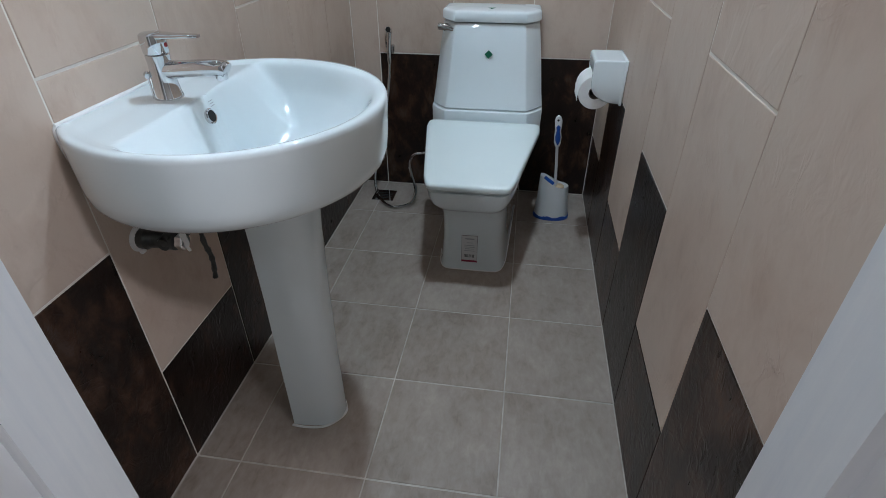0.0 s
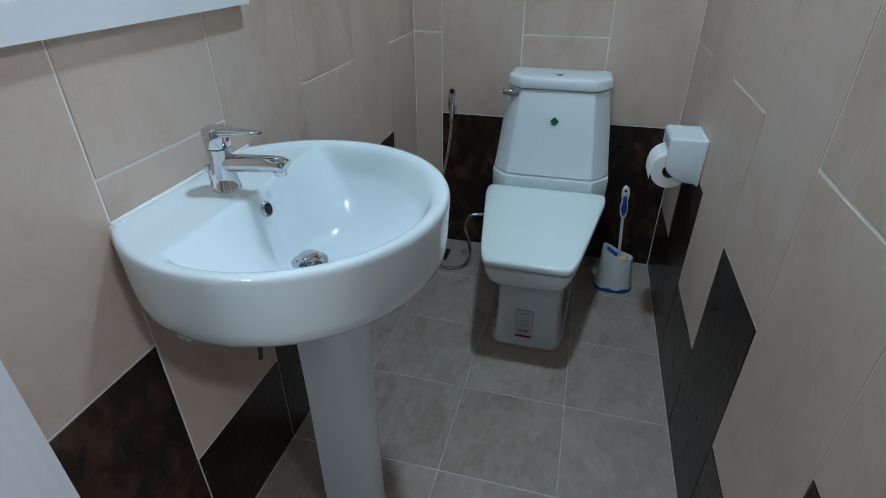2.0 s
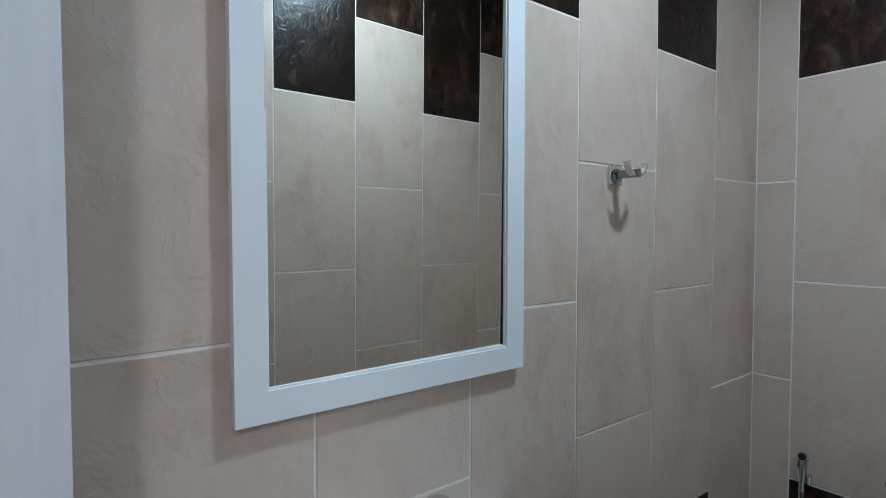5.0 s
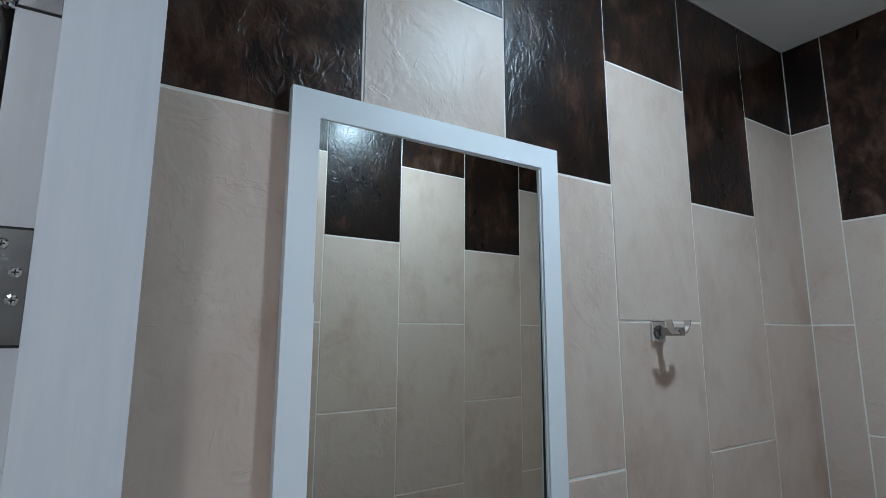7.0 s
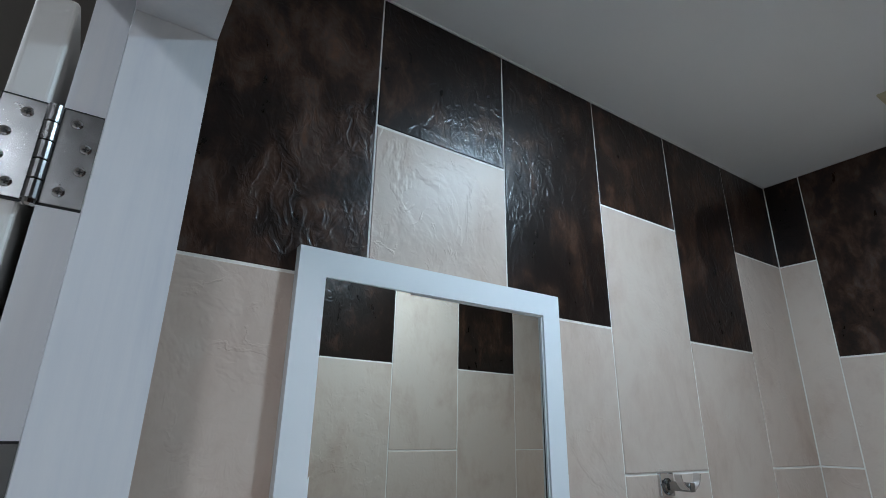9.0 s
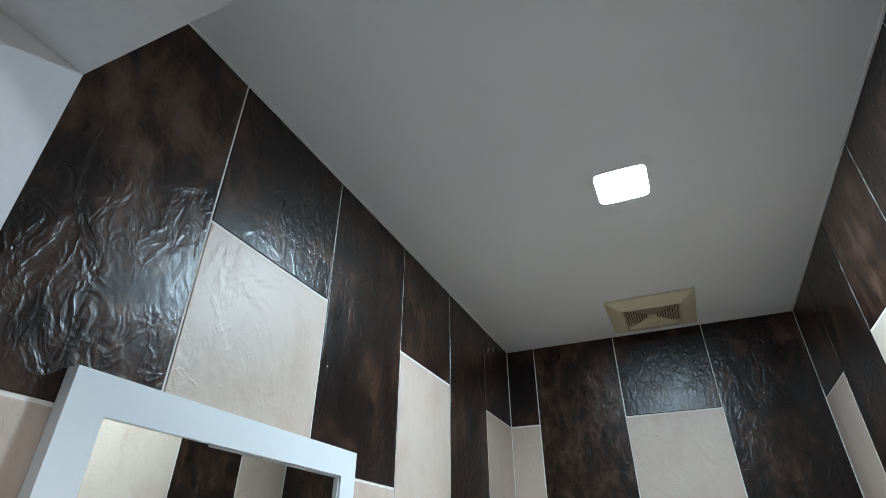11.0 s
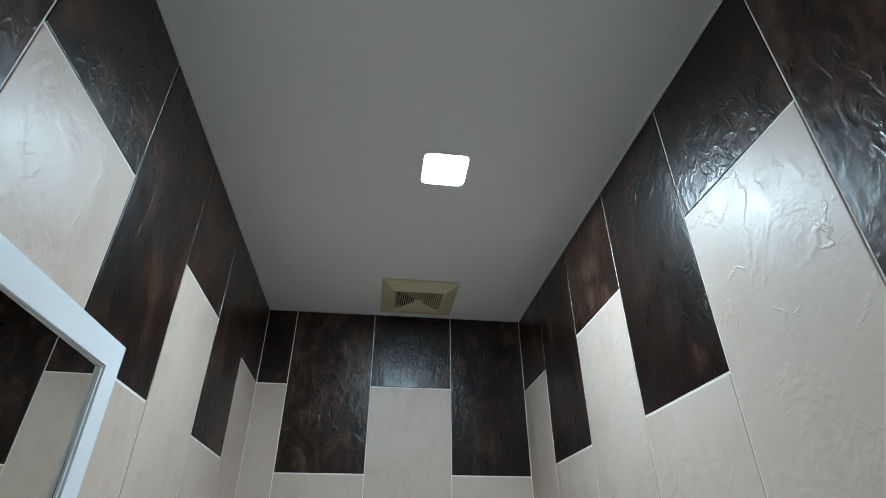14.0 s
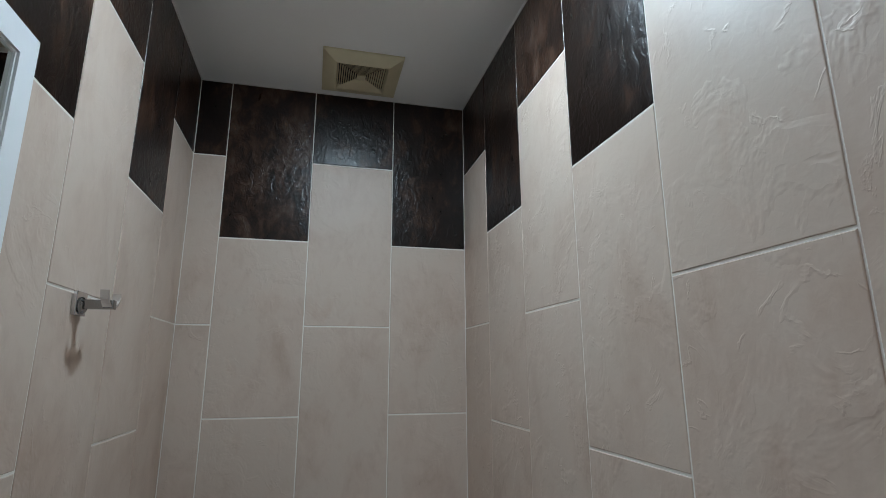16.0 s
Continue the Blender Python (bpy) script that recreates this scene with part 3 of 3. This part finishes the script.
# ---- the mirror and the hook ----
def wall_mirror():
    ob = thing("wall_mirror", "upright mirror in a plain white frame", "mirror")
    y0, y1, z0, z1, w, t = 0.561, 1.097, 1.070, 1.819, 0.0470, 0.0185
    lip = 0.0035
    outer = [(y0, z0), (y1, z0), (y1, z1), (y0, z1)]
    inner = [(y0 + w - lip, z0 + w - lip), (y1 - w + lip, z0 + w - lip), (y1 - w + lip, z1 - w + lip), (y0 + w - lip, z1 - w + lip)]
    edge = [(y0 + w, z0 + w), (y1 - w, z0 + w), (y1 - w, z1 - w), (y0 + w, z1 - w)]
    for k in range(4):
        j = (k + 1) % 4
        quad = [outer[k], outer[j], inner[j], inner[k]]
        bar = part("frame_bar", prism(quad, 0.001, t, 0.0022, 2, "x"), MIRROR_PAINT, ob)
        part("inner_lip", prism([inner[k], inner[j], edge[j], edge[k]], 0.001, t - 0.0038, 0.0008, 2, "x"), MIRROR_PAINT, bar)
    # thin near-black strips along both sides and the top of the inner edge
    for lo, hi in (((y1 - w - 0.0008, z0 + w + 0.001), (y1 - w + 0.002, z1 - w - 0.001)), ((y0 + w - 0.002, z0 + w + 0.001), (y0 + w + 0.0008, z1 - w - 0.001)), ((y0 + w + 0.001, z1 - w - 0.0008), (y1 - w - 0.001, z1 - w + 0.002))):
        part("rebate", box((0.006, lo[0], lo[1]), (0.0106, hi[0], hi[1])), DARK_EDGE, ob, "dark inner edge")
    pane = box((-0.005, -(y1 - y0) / 2 + w - 0.003, -(z1 - z0) / 2 + w - 0.003), (0.0, (y1 - y0) / 2 - w + 0.003, (z1 - z0) / 2 - w + 0.003))
    lean = Matrix.Translation((0.0118, (y0 + y1) / 2, (z0 + z1) / 2)) @ Euler((0, 0.0062, 0.0116)).to_matrix().to_4x4()
    bmesh.ops.transform(pane, matrix=lean, verts=pane.verts)
    part("glass", pane, MIRROR, ob, "clear mirror glass")
    return ob


wall_mirror()


def robe_hook():
    ob = thing("robe_hook", "chrome double robe hook on a square plate", "hook")
    y, z = 1.404, 1.459
    part("plate", box((0.0005, y - 0.023, z - 0.023), (0.009, y + 0.023, z + 0.023), 0.002), CHROME, ob)
    # boss and arm: dark reflections are in the colour, the metal is ordinary chrome
    part("boss", turned((0.009, y, z - 0.004), "x", [(0, 0.017), (0.003, 0.0165), (0.006, 0.013)], 24), DARK_REFLECTION_CHROME, ob, smooth=True)
    part("arm", box((0.009, y - 0.008, z - 0.010), (0.066, y + 0.008, z + 0.008), 0.0015), DARK_REFLECTION_CHROME, ob)
    for way in (-1, 1):
        rings = []
        for k in range(9):
            t = k / 8
            yy = y + way * (0.002 + 0.034 * math.sin(t * 1.35) * 0.97)
            zz = z - 0.006 + 0.030 * t * t
            half, thick = 0.0075, 0.0022 - 0.0008 * t
            n = Vector((0, -way * math.sin(0.2 + 1.1 * t), math.cos(0.2 + 1.1 * t)))
            c = Vector((0.057, yy, zz))
            rings.append([c + Vector((half, 0, 0)) + n * thick, c + Vector((-half, 0, 0)) + n * thick, c + Vector((-half, 0, 0)) - n * thick, c + Vector((half, 0, 0)) - n * thick])
        part("prong", loft(rings), CHROME, ob, smooth=True)
    return ob


robe_hook()


# ---- the toilet ----
TX = 0.560


def seat_ring(z, y0, y1, front, back, power=7.0, n=96, bow=0.0, tilt=0.0, skew=0.0):
    """Outline of the seat: narrow and gently bowed in front, wide at the back."""
    out = []
    for u, v in round_rect(0, 0, 1, 1, power, n):
        s = (v + 1) / 2
        half = front + (back - front) * (1.0 - (1.0 - s) ** 1.9)
        out.append(Vector((TX + u * half - skew * (1 - s), y0 + s * (y1 - y0) - bow * (1 - u * u) * (1 - s), z + tilt * s)))
    return out


def fillet(points, radii, n=5):
    """The outline with each corner rounded off, starting radii metres before it."""
    out = []
    for i, (p, r) in enumerate(zip(points, radii)):
        p, a, b = Vector(p), Vector(points[i - 1]), Vector(points[(i + 1) % len(points)])
        a, b = p + (a - p).normalized() * r, p + (b - p).normalized() * r
        for k in range(n + 1):
            t = k / n
            q = a * (1 - t) ** 2 + p * 2 * t * (1 - t) + b * t * t
            out.append((q.x, q.y))
    return out


def tank_ring(z, half, y0, cut, y1=2.142, bow=0.004, inset=0.0):
    """Outline of the cistern: a gently bowed front, crisp corners, sides that curve back."""
    cy = cut * 1.25
    half, y0, y1 = half - inset, y0 + inset, y1 - inset * 0.3
    side = [(-half + cut * (1 - t) ** 2 + cut * 0.76 * t * (1 - t), y0 + cy * (t * t + 0.84 * t * (1 - t))) for t in (1.0, 0.8, 0.6, 0.4, 0.2, 0.0)]
    left = [(-half, y1)] + side
    outline = fillet(left + [(-u, v) for u, v in left[::-1]], [0.004] + [0.002] * 5 + [0.0045, 0.0045] + [0.002] * 5 + [0.004])
    return [Vector((TX + u, v - bow * max(0.0, 1 - (u / half) ** 2), z)) for u, v in outline]


def toilet():
    ob = thing("toilet", "white ceramic close-coupled toilet with closed lid", "toilet")
    rings = [seat_ring(0.0, 1.515, 2.13, 0.112, 0.135, 9), seat_ring(0.02, 1.521, 2.13, 0.108, 0.132, 9), seat_ring(0.12, 1.520, 2.13, 0.103, 0.132, 8), seat_ring(0.205, 1.512, 2.13, 0.103, 0.14, 8), seat_ring(0.240, 1.496, 2.13, 0.105, 0.150, 8, skew=0.002), seat_ring(0.262, 1.470, 2.13, 0.108, 0.160, 7, skew=0.004), seat_ring(0.282, 1.437, 2.12, 0.113, 0.172, 8, tilt=0.008, skew=0.006), seat_ring(0.304, 1.417, 2.05, 0.1185, 0.184, 10, tilt=0.016, skew=0.007), seat_ring(0.330, 1.409, 1.93, 0.1215, 0.192, 13, bow=0.003, tilt=0.022, skew=0.007), seat_ring(0.3545, 1.407, 1.90, 0.1225, 0.196, 16, bow=0.003, tilt=0.024, skew=0.007)]
    part("bowl", loft(rings), CERAMIC, ob, smooth=True, angle=60)
    part("collar", loft([tank_ring(0.300, 0.175, 1.93, 0.05), tank_ring(0.345, 0.206, 1.905, 0.055), tank_ring(0.4345, 0.209, 1.905, 0.055), tank_ring(0.4385, 0.209, 1.905, 0.055, inset=0.0012), tank_ring(0.4405, 0.209, 1.905, 0.055, inset=0.005)]), CERAMIC, ob, smooth=True, angle=30)
    seat = [seat_ring(z, y, 1.885, f, b, 22, bow=0.003, tilt=0.024, skew=0.007) for z, y, f, b in ((0.3550, 1.422, 0.111, 0.184), (0.3560, 1.416, 0.115, 0.188), (0.3620, 1.416, 0.115, 0.188), (0.3632, 1.420, 0.112, 0.185))]
    part("seat", loft(seat), LID_PLASTIC, ob, smooth=True, angle=60)
    lid = [seat_ring(z, y, 1.885 - (y - 1.397), f, b, 22, bow=0.003, tilt=0.024, skew=0.007) for z, y, f, b in ((0.3645, 1.418, 0.112, 0.188), (0.3660, 1.401, 0.1240, 0.2025), (0.3715, 1.397, 0.1262, 0.2055), (0.3820, 1.3975, 0.1259, 0.2052), (0.3868, 1.3998, 0.1244, 0.2038), (0.3892, 1.4045, 0.1214, 0.2008), (0.3905, 1.4140, 0.1150, 0.1950), (0.3913, 1.450, 0.1050, 0.1850))]
    part("lid", loft(lid), LID_PLASTIC, ob, "closed pale white lid", True, 60)
    part("tank", loft([tank_ring(0.4425, 0.206, 1.916, 0.056, inset=0.010), tank_ring(0.4440, 0.206, 1.916, 0.056, inset=0.003), tank_ring(0.4475, 0.206, 1.917, 0.056), tank_ring(0.50, 0.200, 1.940, 0.055), tank_ring(0.60, 0.1895, 1.9615, 0.053, bow=0.006), tank_ring(0.7262, 0.1735, 1.986, 0.050, bow=0.010), tank_ring(0.7296, 0.1730, 1.986, 0.050, bow=0.010, inset=0.002), tank_ring(0.7310, 0.172, 1.986, 0.050, bow=0.010, inset=0.007)]), CERAMIC, ob, smooth=True, angle=30)
    shape = ((0.7345, 0.008), (0.7355, 0.002), (0.7385, 0.0), (0.7620, 0.0012), (0.7668, 0.0036), (0.7696, 0.0078), (0.7712, 0.015), (0.7728, 0.03), (0.7742, 0.060))
    part("tank_lid", loft([tank_ring(z, 0.178, 1.979, 0.050 * (1 - i * 6), 2.143, 0.012 * (1 - i * 6), i) for z, i in shape]), CERAMIC, ob, smooth=True, angle=40)
    lever = part("flush_lever", turned((TX - 0.158, 2.005, 0.712), "y", [(-0.018, 0.010), (-0.014, 0.013), (0.0, 0.013)], 18), CHROME, ob, "chrome flush lever", True)
    arm = loft([[Vector((TX - 0.158 + d, 1.990 + 0.006 * v, 0.712 + s + h * u)) for u, v in round_rect(0, 0, 1, 1, 3, 14)] for d, s, h in ((-0.030, 0.004, 0.010), (-0.018, 0.004, 0.012), (0.006, 0.001, 0.009), (0.030, -0.006, 0.007), (0.038, -0.008, 0.004))])
    part("arm", arm, CHROME, lever, smooth=True)
    slope = Vector((0, 0.0435, 0.233)).normalized()
    nf = Vector((1, 0, 0)).cross(slope)
    def rhomb(centre, u, v, n, size):
        c = Vector(centre)
        return loft([[c + n * k + u * size * a + v * size * b for a, b in ((1, 0), (0, 1), (-1, 0), (0, -1))] for k in (-0.001, 0.0012)])
    zf = 0.632
    part("sticker", rhomb((TX, 1.9605, zf), Vector((1, 0, 0)), slope, nf, 0.0145), GREEN, ob, "green diamond sticker")
    part("sticker", rhomb((TX, 2.03, 0.7738), Vector((1, 0, 0)), Vector((0, 1, 0)), Vector((0, 0, 1)), 0.0135), GREEN, ob, "green diamond sticker")
    # paper label on the foot
    yl, lx = 1.5150, TX - 0.0065
    tag = part("label", box((lx - 0.0275, yl, 0.034), (lx + 0.0275, yl + 0.012, 0.143)), LABEL, ob, "white paper label with barcode")
    part("red_band", box((lx - 0.0275, yl - 0.0006, 0.034), (lx + 0.0275, yl, 0.042)), RED_INK, tag)
    for lo, hi in (((-0.0275, 0.042), (-0.0265, 0.143)), ((0.0265, 0.042), (0.0275, 0.143)), ((-0.0265, 0.142), (0.0265, 0.143))):
        part("border", box((lx + lo[0], yl - 0.0006, lo[1]), (lx + hi[0], yl, hi[1])), INK, tag)
    for z, w in ((0.127, 0.016), (0.113, 0.010), (0.102, 0.018), (0.095, 0.018), (0.088, 0.015), (0.080, 0.018)):
        part("print_bar", box((lx - w, yl - 0.0006, z), (lx + w, yl, z + (0.005 if z == 0.127 else 0.0022))), FAINT_INK, tag)
    for k in range(9):
        part("barcode_bar", box((lx - 0.018 + 0.004 * k, yl - 0.0006, 0.054), (lx - 0.018 + 0.004 * k + (0.0026 if k % 3 else 0.0016), yl, 0.066)), INK, tag)
    part("foot_sealant", sweep([(p.x, p.y, 0.001) for p in seat_ring(0, 1.513, 2.13, 0.114, 0.137, 9, 28)][14:29] + [(p.x, p.y, 0.001) for p in seat_ring(0, 1.513, 2.13, 0.114, 0.137, 9, 28)][0:1], 0.0018, 6, 3), SILICONE, ob, "", True)
    return ob


toilet()


def hand_sprayer():
    ob = thing("hand_sprayer", "chrome bidet sprayer in wall holder with hose", "sprayer")
    x, y = 0.158, 2.118
    part("wall_bracket", box((x - 0.014, 2.128, 0.585), (x + 0.014, 2.149, 0.615), 0.004), CHROME, ob)
    part("handle", sweep([(x - 0.004, y, 0.560), (x - 0.003, y, 0.60), (x, y - 0.002, 0.645), (x + 0.003, y - 0.008, 0.668)], lambda t: 0.0085 + 0.002 * t, 14), CHROME, ob, smooth=True)
    head = part("head", sweep([(x + 0.002, y, 0.664), (x + 0.003, y - 0.010, 0.676), (x + 0.004, y - 0.026, 0.680)], 0.0115, 14), CHROME, ob, smooth=True)
    part("nozzle", turned((x + 0.004, y - 0.026, 0.680), "y", [(-0.004, 0.0095), (0.0, 0.0100)], 16), BLACK, head)
    part("trigger", sweep([(x - 0.010, y + 0.004, 0.675), (x - 0.015, y, 0.64), (x - 0.013, y, 0.60)], 0.0035, 8), CHROME, ob, smooth=True)
    part("cone", turned((x - 0.004, y, 0.545), "z", [(0, 0.007), (0.022, 0.010)], 14), CHROME, ob)
    hose = [(x - 0.004, y, 0.55), (x - 0.012, 2.115, 0.46), (0.125, 2.11, 0.34), (0.098, 2.095, 0.20), (0.072, 2.07, 0.085), (0.083, 2.03, 0.018), (0.125, 1.955, 0.009), (0.185, 1.905, 0.009), (0.250, 1.935, 0.012), (0.270, 1.985, 0.05), (0.250, 2.01, 0.11), (0.243, 2.01, 0.165), (0.262, 2.01, 0.205), (0.305, 2.015, 0.215), (0.345, 2.02, 0.212), (0.40, 2.03, 0.21)]
    part("hose", sweep(hose, 0.0062, 10, 8), CHROME, ob, "flexible ribbed metal hose", True)
    return ob


hand_sprayer()


def floor_drain():
    ob = thing("floor_drain", "small square steel floor drain", "drain")
    cx, cy, r = 0.122, 2.015, 0.047
    bm = bmesh.new()
    for lo, hi in (((-r, -r), (r, -r + 0.011)), ((-r, r - 0.011), (r, r)), ((-r, -r + 0.011), (-r + 0.011, r - 0.011)), ((r - 0.011, -r + 0.011), (r, r - 0.011))):
        box((cx + lo[0], cy + lo[1], 0.0005), (cx + hi[0], cy + hi[1], 0.0035), bm=bm)
    part("rim", bm, CHROME, ob)
    # black sheet under the bars, standing in for the shaded well
    part("well", box((cx - r + 0.010, cy - r + 0.010, 0.0003), (cx + r - 0.010, cy + r - 0.010, 0.0012)), BLACK, ob)
    for k in range(5):
        yy = cy - 0.030 + 0.015 * k
        part("grate_bar", box((cx - 0.036, yy - 0.0042, 0.001), (cx + 0.036, yy + 0.0042, 0.003)), CHROME, ob)
    return ob


floor_drain()


def toilet_brush():
    ob = thing("toilet_brush", "white and blue toilet brush in its holder", "toilet brush")
    cx, cy = 0.846, 1.945
    def ring(z, k):
        out = []
        for i in range(40):
            t = 2 * math.pi * i / 40
            rr = 1.0 - 0.16 * math.cos(2 * t + math.pi)
            lift = 0.0
            if z > 0.13:
                lift = 0.022 * math.cos(t + math.pi) + 0.006 * math.cos(2 * t)
            out.append(Vector((cx + 0.058 * k * rr * math.cos(t), cy + 0.049 * k * rr * math.sin(t), z + lift)))
        return out
    part("holder", loft([ring(0.012, 1.02), ring(0.08, 0.92), ring(0.150, 0.86), ring(0.158, 0.84), ring(0.152, 0.79), ring(0.06, 0.76)]), WHITE_PLASTIC, ob, smooth=True, angle=60)
    foot = []
    for z, k in ((0.0, 1.06), (0.008, 1.08)):
        foot.append([Vector((p.x, p.y, z)) for p in ring(0.0, k)])
    foot.append([Vector((cx + (p.x - cx) * 1.04, cy + (p.y - cy) * 1.04, 0.014 + 0.005 * math.sin(6 * 2 * math.pi * i / 40))) for i, p in enumerate(ring(0.0, 1.0))])
    part("base", loft(foot), BLUE, ob, "wavy blue base", True)
    part("clip", sweep([(cx - 0.040, cy, 0.172), (cx - 0.022, cy - 0.004, 0.160), (cx - 0.004, cy - 0.004, 0.148)], 0.008, 10), BLUE, ob, "blue rim insert", True)
    part("bristle_collar", turned((cx + 0.022, cy, 0.120), "z", [(0, 0.016), (0.018, 0.019), (0.024, 0.012)], 18), TAN, ob, smooth=True)
    part("stick", sweep([(cx + 0.006, cy, 0.13), (cx - 0.002, cy, 0.24), (cx - 0.008, cy, 0.320)], 0.0055, 10), WHITE_PLASTIC, ob, smooth=True)
    grip = loft([[Vector((cx - 0.008 - 0.10 * (z - 0.33) * 0.6 + w * u, cy + 0.009 * v, z)) for u, v in round_rect(0, 0, 1, 1, 2.4, 18)] for z, w in ((0.306, 0.008), (0.319, 0.0125), (0.344, 0.0145), (0.369, 0.0105), (0.389, 0.0135), (0.409, 0.0135), (0.421, 0.009), (0.425, 0.004))])
    hold = part("grip", grip, WHITE_PLASTIC, ob, smooth=True)
    inset = loft([[Vector((cx - 0.008 - 0.06 * (z - 0.33) + w * u, cy - 0.0062 + 0.004 * v, z)) for u, v in round_rect(0, 0, 1, 1, 2.4, 14)] for z, w in ((0.314, 0.003), (0.329, 0.009), (0.346, 0.0105), (0.369, 0.0065), (0.384, 0.008), (0.392, 0.003))])
    part("grip_inset", inset, BLUE, hold, "blue rubber inset", True)
    # black disc on the grip, for the shade in its hole
    part("hang_hole", turned((cx - 0.014, cy - 0.0095, 0.411), "y", [(0, 0.0042), (0.003, 0.0042)], 14), BLACK, hold)
    return ob


toilet_brush()


def paper_holder():
    ob = thing("paper_holder", "white glazed ceramic toilet paper holder on wall", "paper holder")
    x0, x1, y0, y1 = 0.893, WIDE - 0.0005, 1.645, 1.790
    part("backplate", box((x1 - 0.010, y0 - 0.001, 0.569), (x1, y1 + 0.001, 0.7015), 0.003, 3), CERAMIC, ob, smooth=True)
    outline = fillet([(x1 - 0.006, 0.572), (x1 - 0.006, 0.700), (x0, 0.700), (x0 + 0.002, 0.606), (x0 + 0.045, 0.576)], [0.004, 0.004, 0.012, 0.02, 0.02])
    cx, cz = (x0 + x1) / 2, 0.645
    def section(y, shrink=0.0, lift=0.0):
        return [Vector((cx + (x - cx) * (1 - shrink), y, max(cz + (z - cz) * (1 - shrink), lift))) for x, z in outline]
    rings = [section(y0, 0.09), section(y0 + 0.0012, 0.035), section(y0 + 0.004, 0.006), section(y0 + 0.008), section(y0 + 0.016)]
    back = [section(y0 + y1 - ring[0].y, k) for ring, k in zip(rings[::-1], (0, 0, 0.006, 0.035, 0.09))]
    part("shell", loft(rings + [section(y0 + 0.0162, 0, 0.660), section(y1 - 0.0162, 0, 0.660)] + back), CERAMIC, ob, "rounded ceramic hood with two cheeks", True, 50)
    return ob


paper_holder()


def paper_roll():
    ob = thing("toilet_paper", "half-used white toilet paper roll on its holder", "toilet paper")
    cx, cz, y0, y1 = 0.911, 0.600, 1.662, 1.772
    n = 40
    rings = [disc_ring((cx, y, cz), r, "y", n) for y, r in ((y0, 0.020), (y0, 0.049), (y0 + 0.002, 0.051), (y1 - 0.002, 0.051), (y1, 0.049), (y1, 0.020), (y0, 0.020))]
    part("roll", loft(rings, cap=False), PAPER, ob, smooth=True)
    part("core", loft([disc_ring((cx, y, cz), r, "y", n) for y, r in ((y0 + 0.001, 0.0198), (y1 - 0.001, 0.0198), (y1 - 0.001, 0.0183), (y0 + 0.001, 0.0183), (y0 + 0.001, 0.0198))], cap=False), CARD, ob, "dark cardboard core", True)
    sheet = [Vector((cx - 0.0516, y, z)) for y, z in ((y0, cz), (y1, cz), (y1, cz - 0.030), (y0, cz - 0.027))]
    part("loose_sheet", loft([sheet, [p + Vector((-0.0006, 0, 0)) for p in sheet]]), PAPER, ob)
    return ob


paper_roll()


# ---- tiles, last ----
TILE_MESHES = {}


def tile_mesh(w, h, material, thick=0.008):
    """A tile w by h, its face at z = 0 with eased edges."""
    key = (round(w, 3), round(h, 3), material.name)
    if key in TILE_MESHES:
        return TILE_MESHES[key]
    a, b, e = w / 2 - JOINT / 2, h / 2 - JOINT * 0.72, 0.0016
    rows = [(a, b, -thick), (a, b, -0.0011), (a - e * 0.4, b - e * 0.4, -0.0003), (a - e, b - e, 0.0)]
    verts = [(sx * u, sy * v, z) for u, v, z in rows for sx, sy in ((-1, -1), (1, -1), (1, 1), (-1, 1))]
    faces = [(4 * r + i, 4 * r + (i + 1) % 4, 4 * r + 4 + (i + 1) % 4, 4 * r + 4 + i) for r in range(3) for i in range(4)] + [(12, 13, 14, 15)]
    me = bpy.data.meshes.new("tile")
    me.from_pydata(verts, [], faces)
    me.materials.append(material)
    me.update()
    TILE_MESHES[key] = me
    return me


def lay(parent, frame_m, u0, u1, v0, v1, material, rng):
    """One tile over u0..u1, v0..v1 of a surface whose axes frame_m gives, hardly out of true."""
    ob = new("tile", tile_mesh(u1 - u0, v1 - v0, material))
    ob.parent = parent
    ob.matrix_world = frame_m @ Matrix.Translation(((u0 + u1) / 2, (v0 + v1) / 2, rng.uniform(-0.0004, 0.0002))) @ Euler((rng.gauss(0, 0.0006), rng.gauss(0, 0.0010), 0)).to_matrix().to_4x4()
    return ob


def tile_wall(parent, frame_m, edges, first_high, rng):
    """Columns between the edges, in half bond; the lowest and highest tiles dark."""
    high = first_high
    for u0, u1 in zip(edges, edges[1:]):
        rows = [0.0, 0.58, 1.18, 1.78, HIGH] if high else [0.0, 0.28, 0.88, 1.48, 2.08, HIGH]
        for k, (v0, v1) in enumerate(zip(rows, rows[1:])):
            lay(parent, frame_m, u0, u1, v0, v1, DARK if k in (0, len(rows) - 2) else BEIGE, rng)
        high = not high


rng = random.Random(7)
tile_wall(wall_west, Matrix(((0, 0, 1, 0), (1, 0, 0, 0), (0, 1, 0, 0), (0, 0, 0, 1))), EDGES_Y, True, rng)
tile_wall(wall_east, Matrix(((0, 0, -1, WIDE), (-1, 0, 0, 0), (0, 1, 0, 0), (0, 0, 0, 1))), [-y for y in EDGES_Y[::-1]], False, rng)
tile_wall(wall_north, Matrix(((1, 0, 0, 0), (0, 0, -1, DEEP), (0, 1, 0, 0), (0, 0, 0, 1))), EDGES_X, False, rng)
for y0, y1 in zip(EDGES_Y, EDGES_Y[1:]):
    for x0, x1 in zip(EDGES_X, EDGES_X[1:]):
        lay(floor, Matrix.Identity(4), x0, x1, y0, y1, STONE, rng)
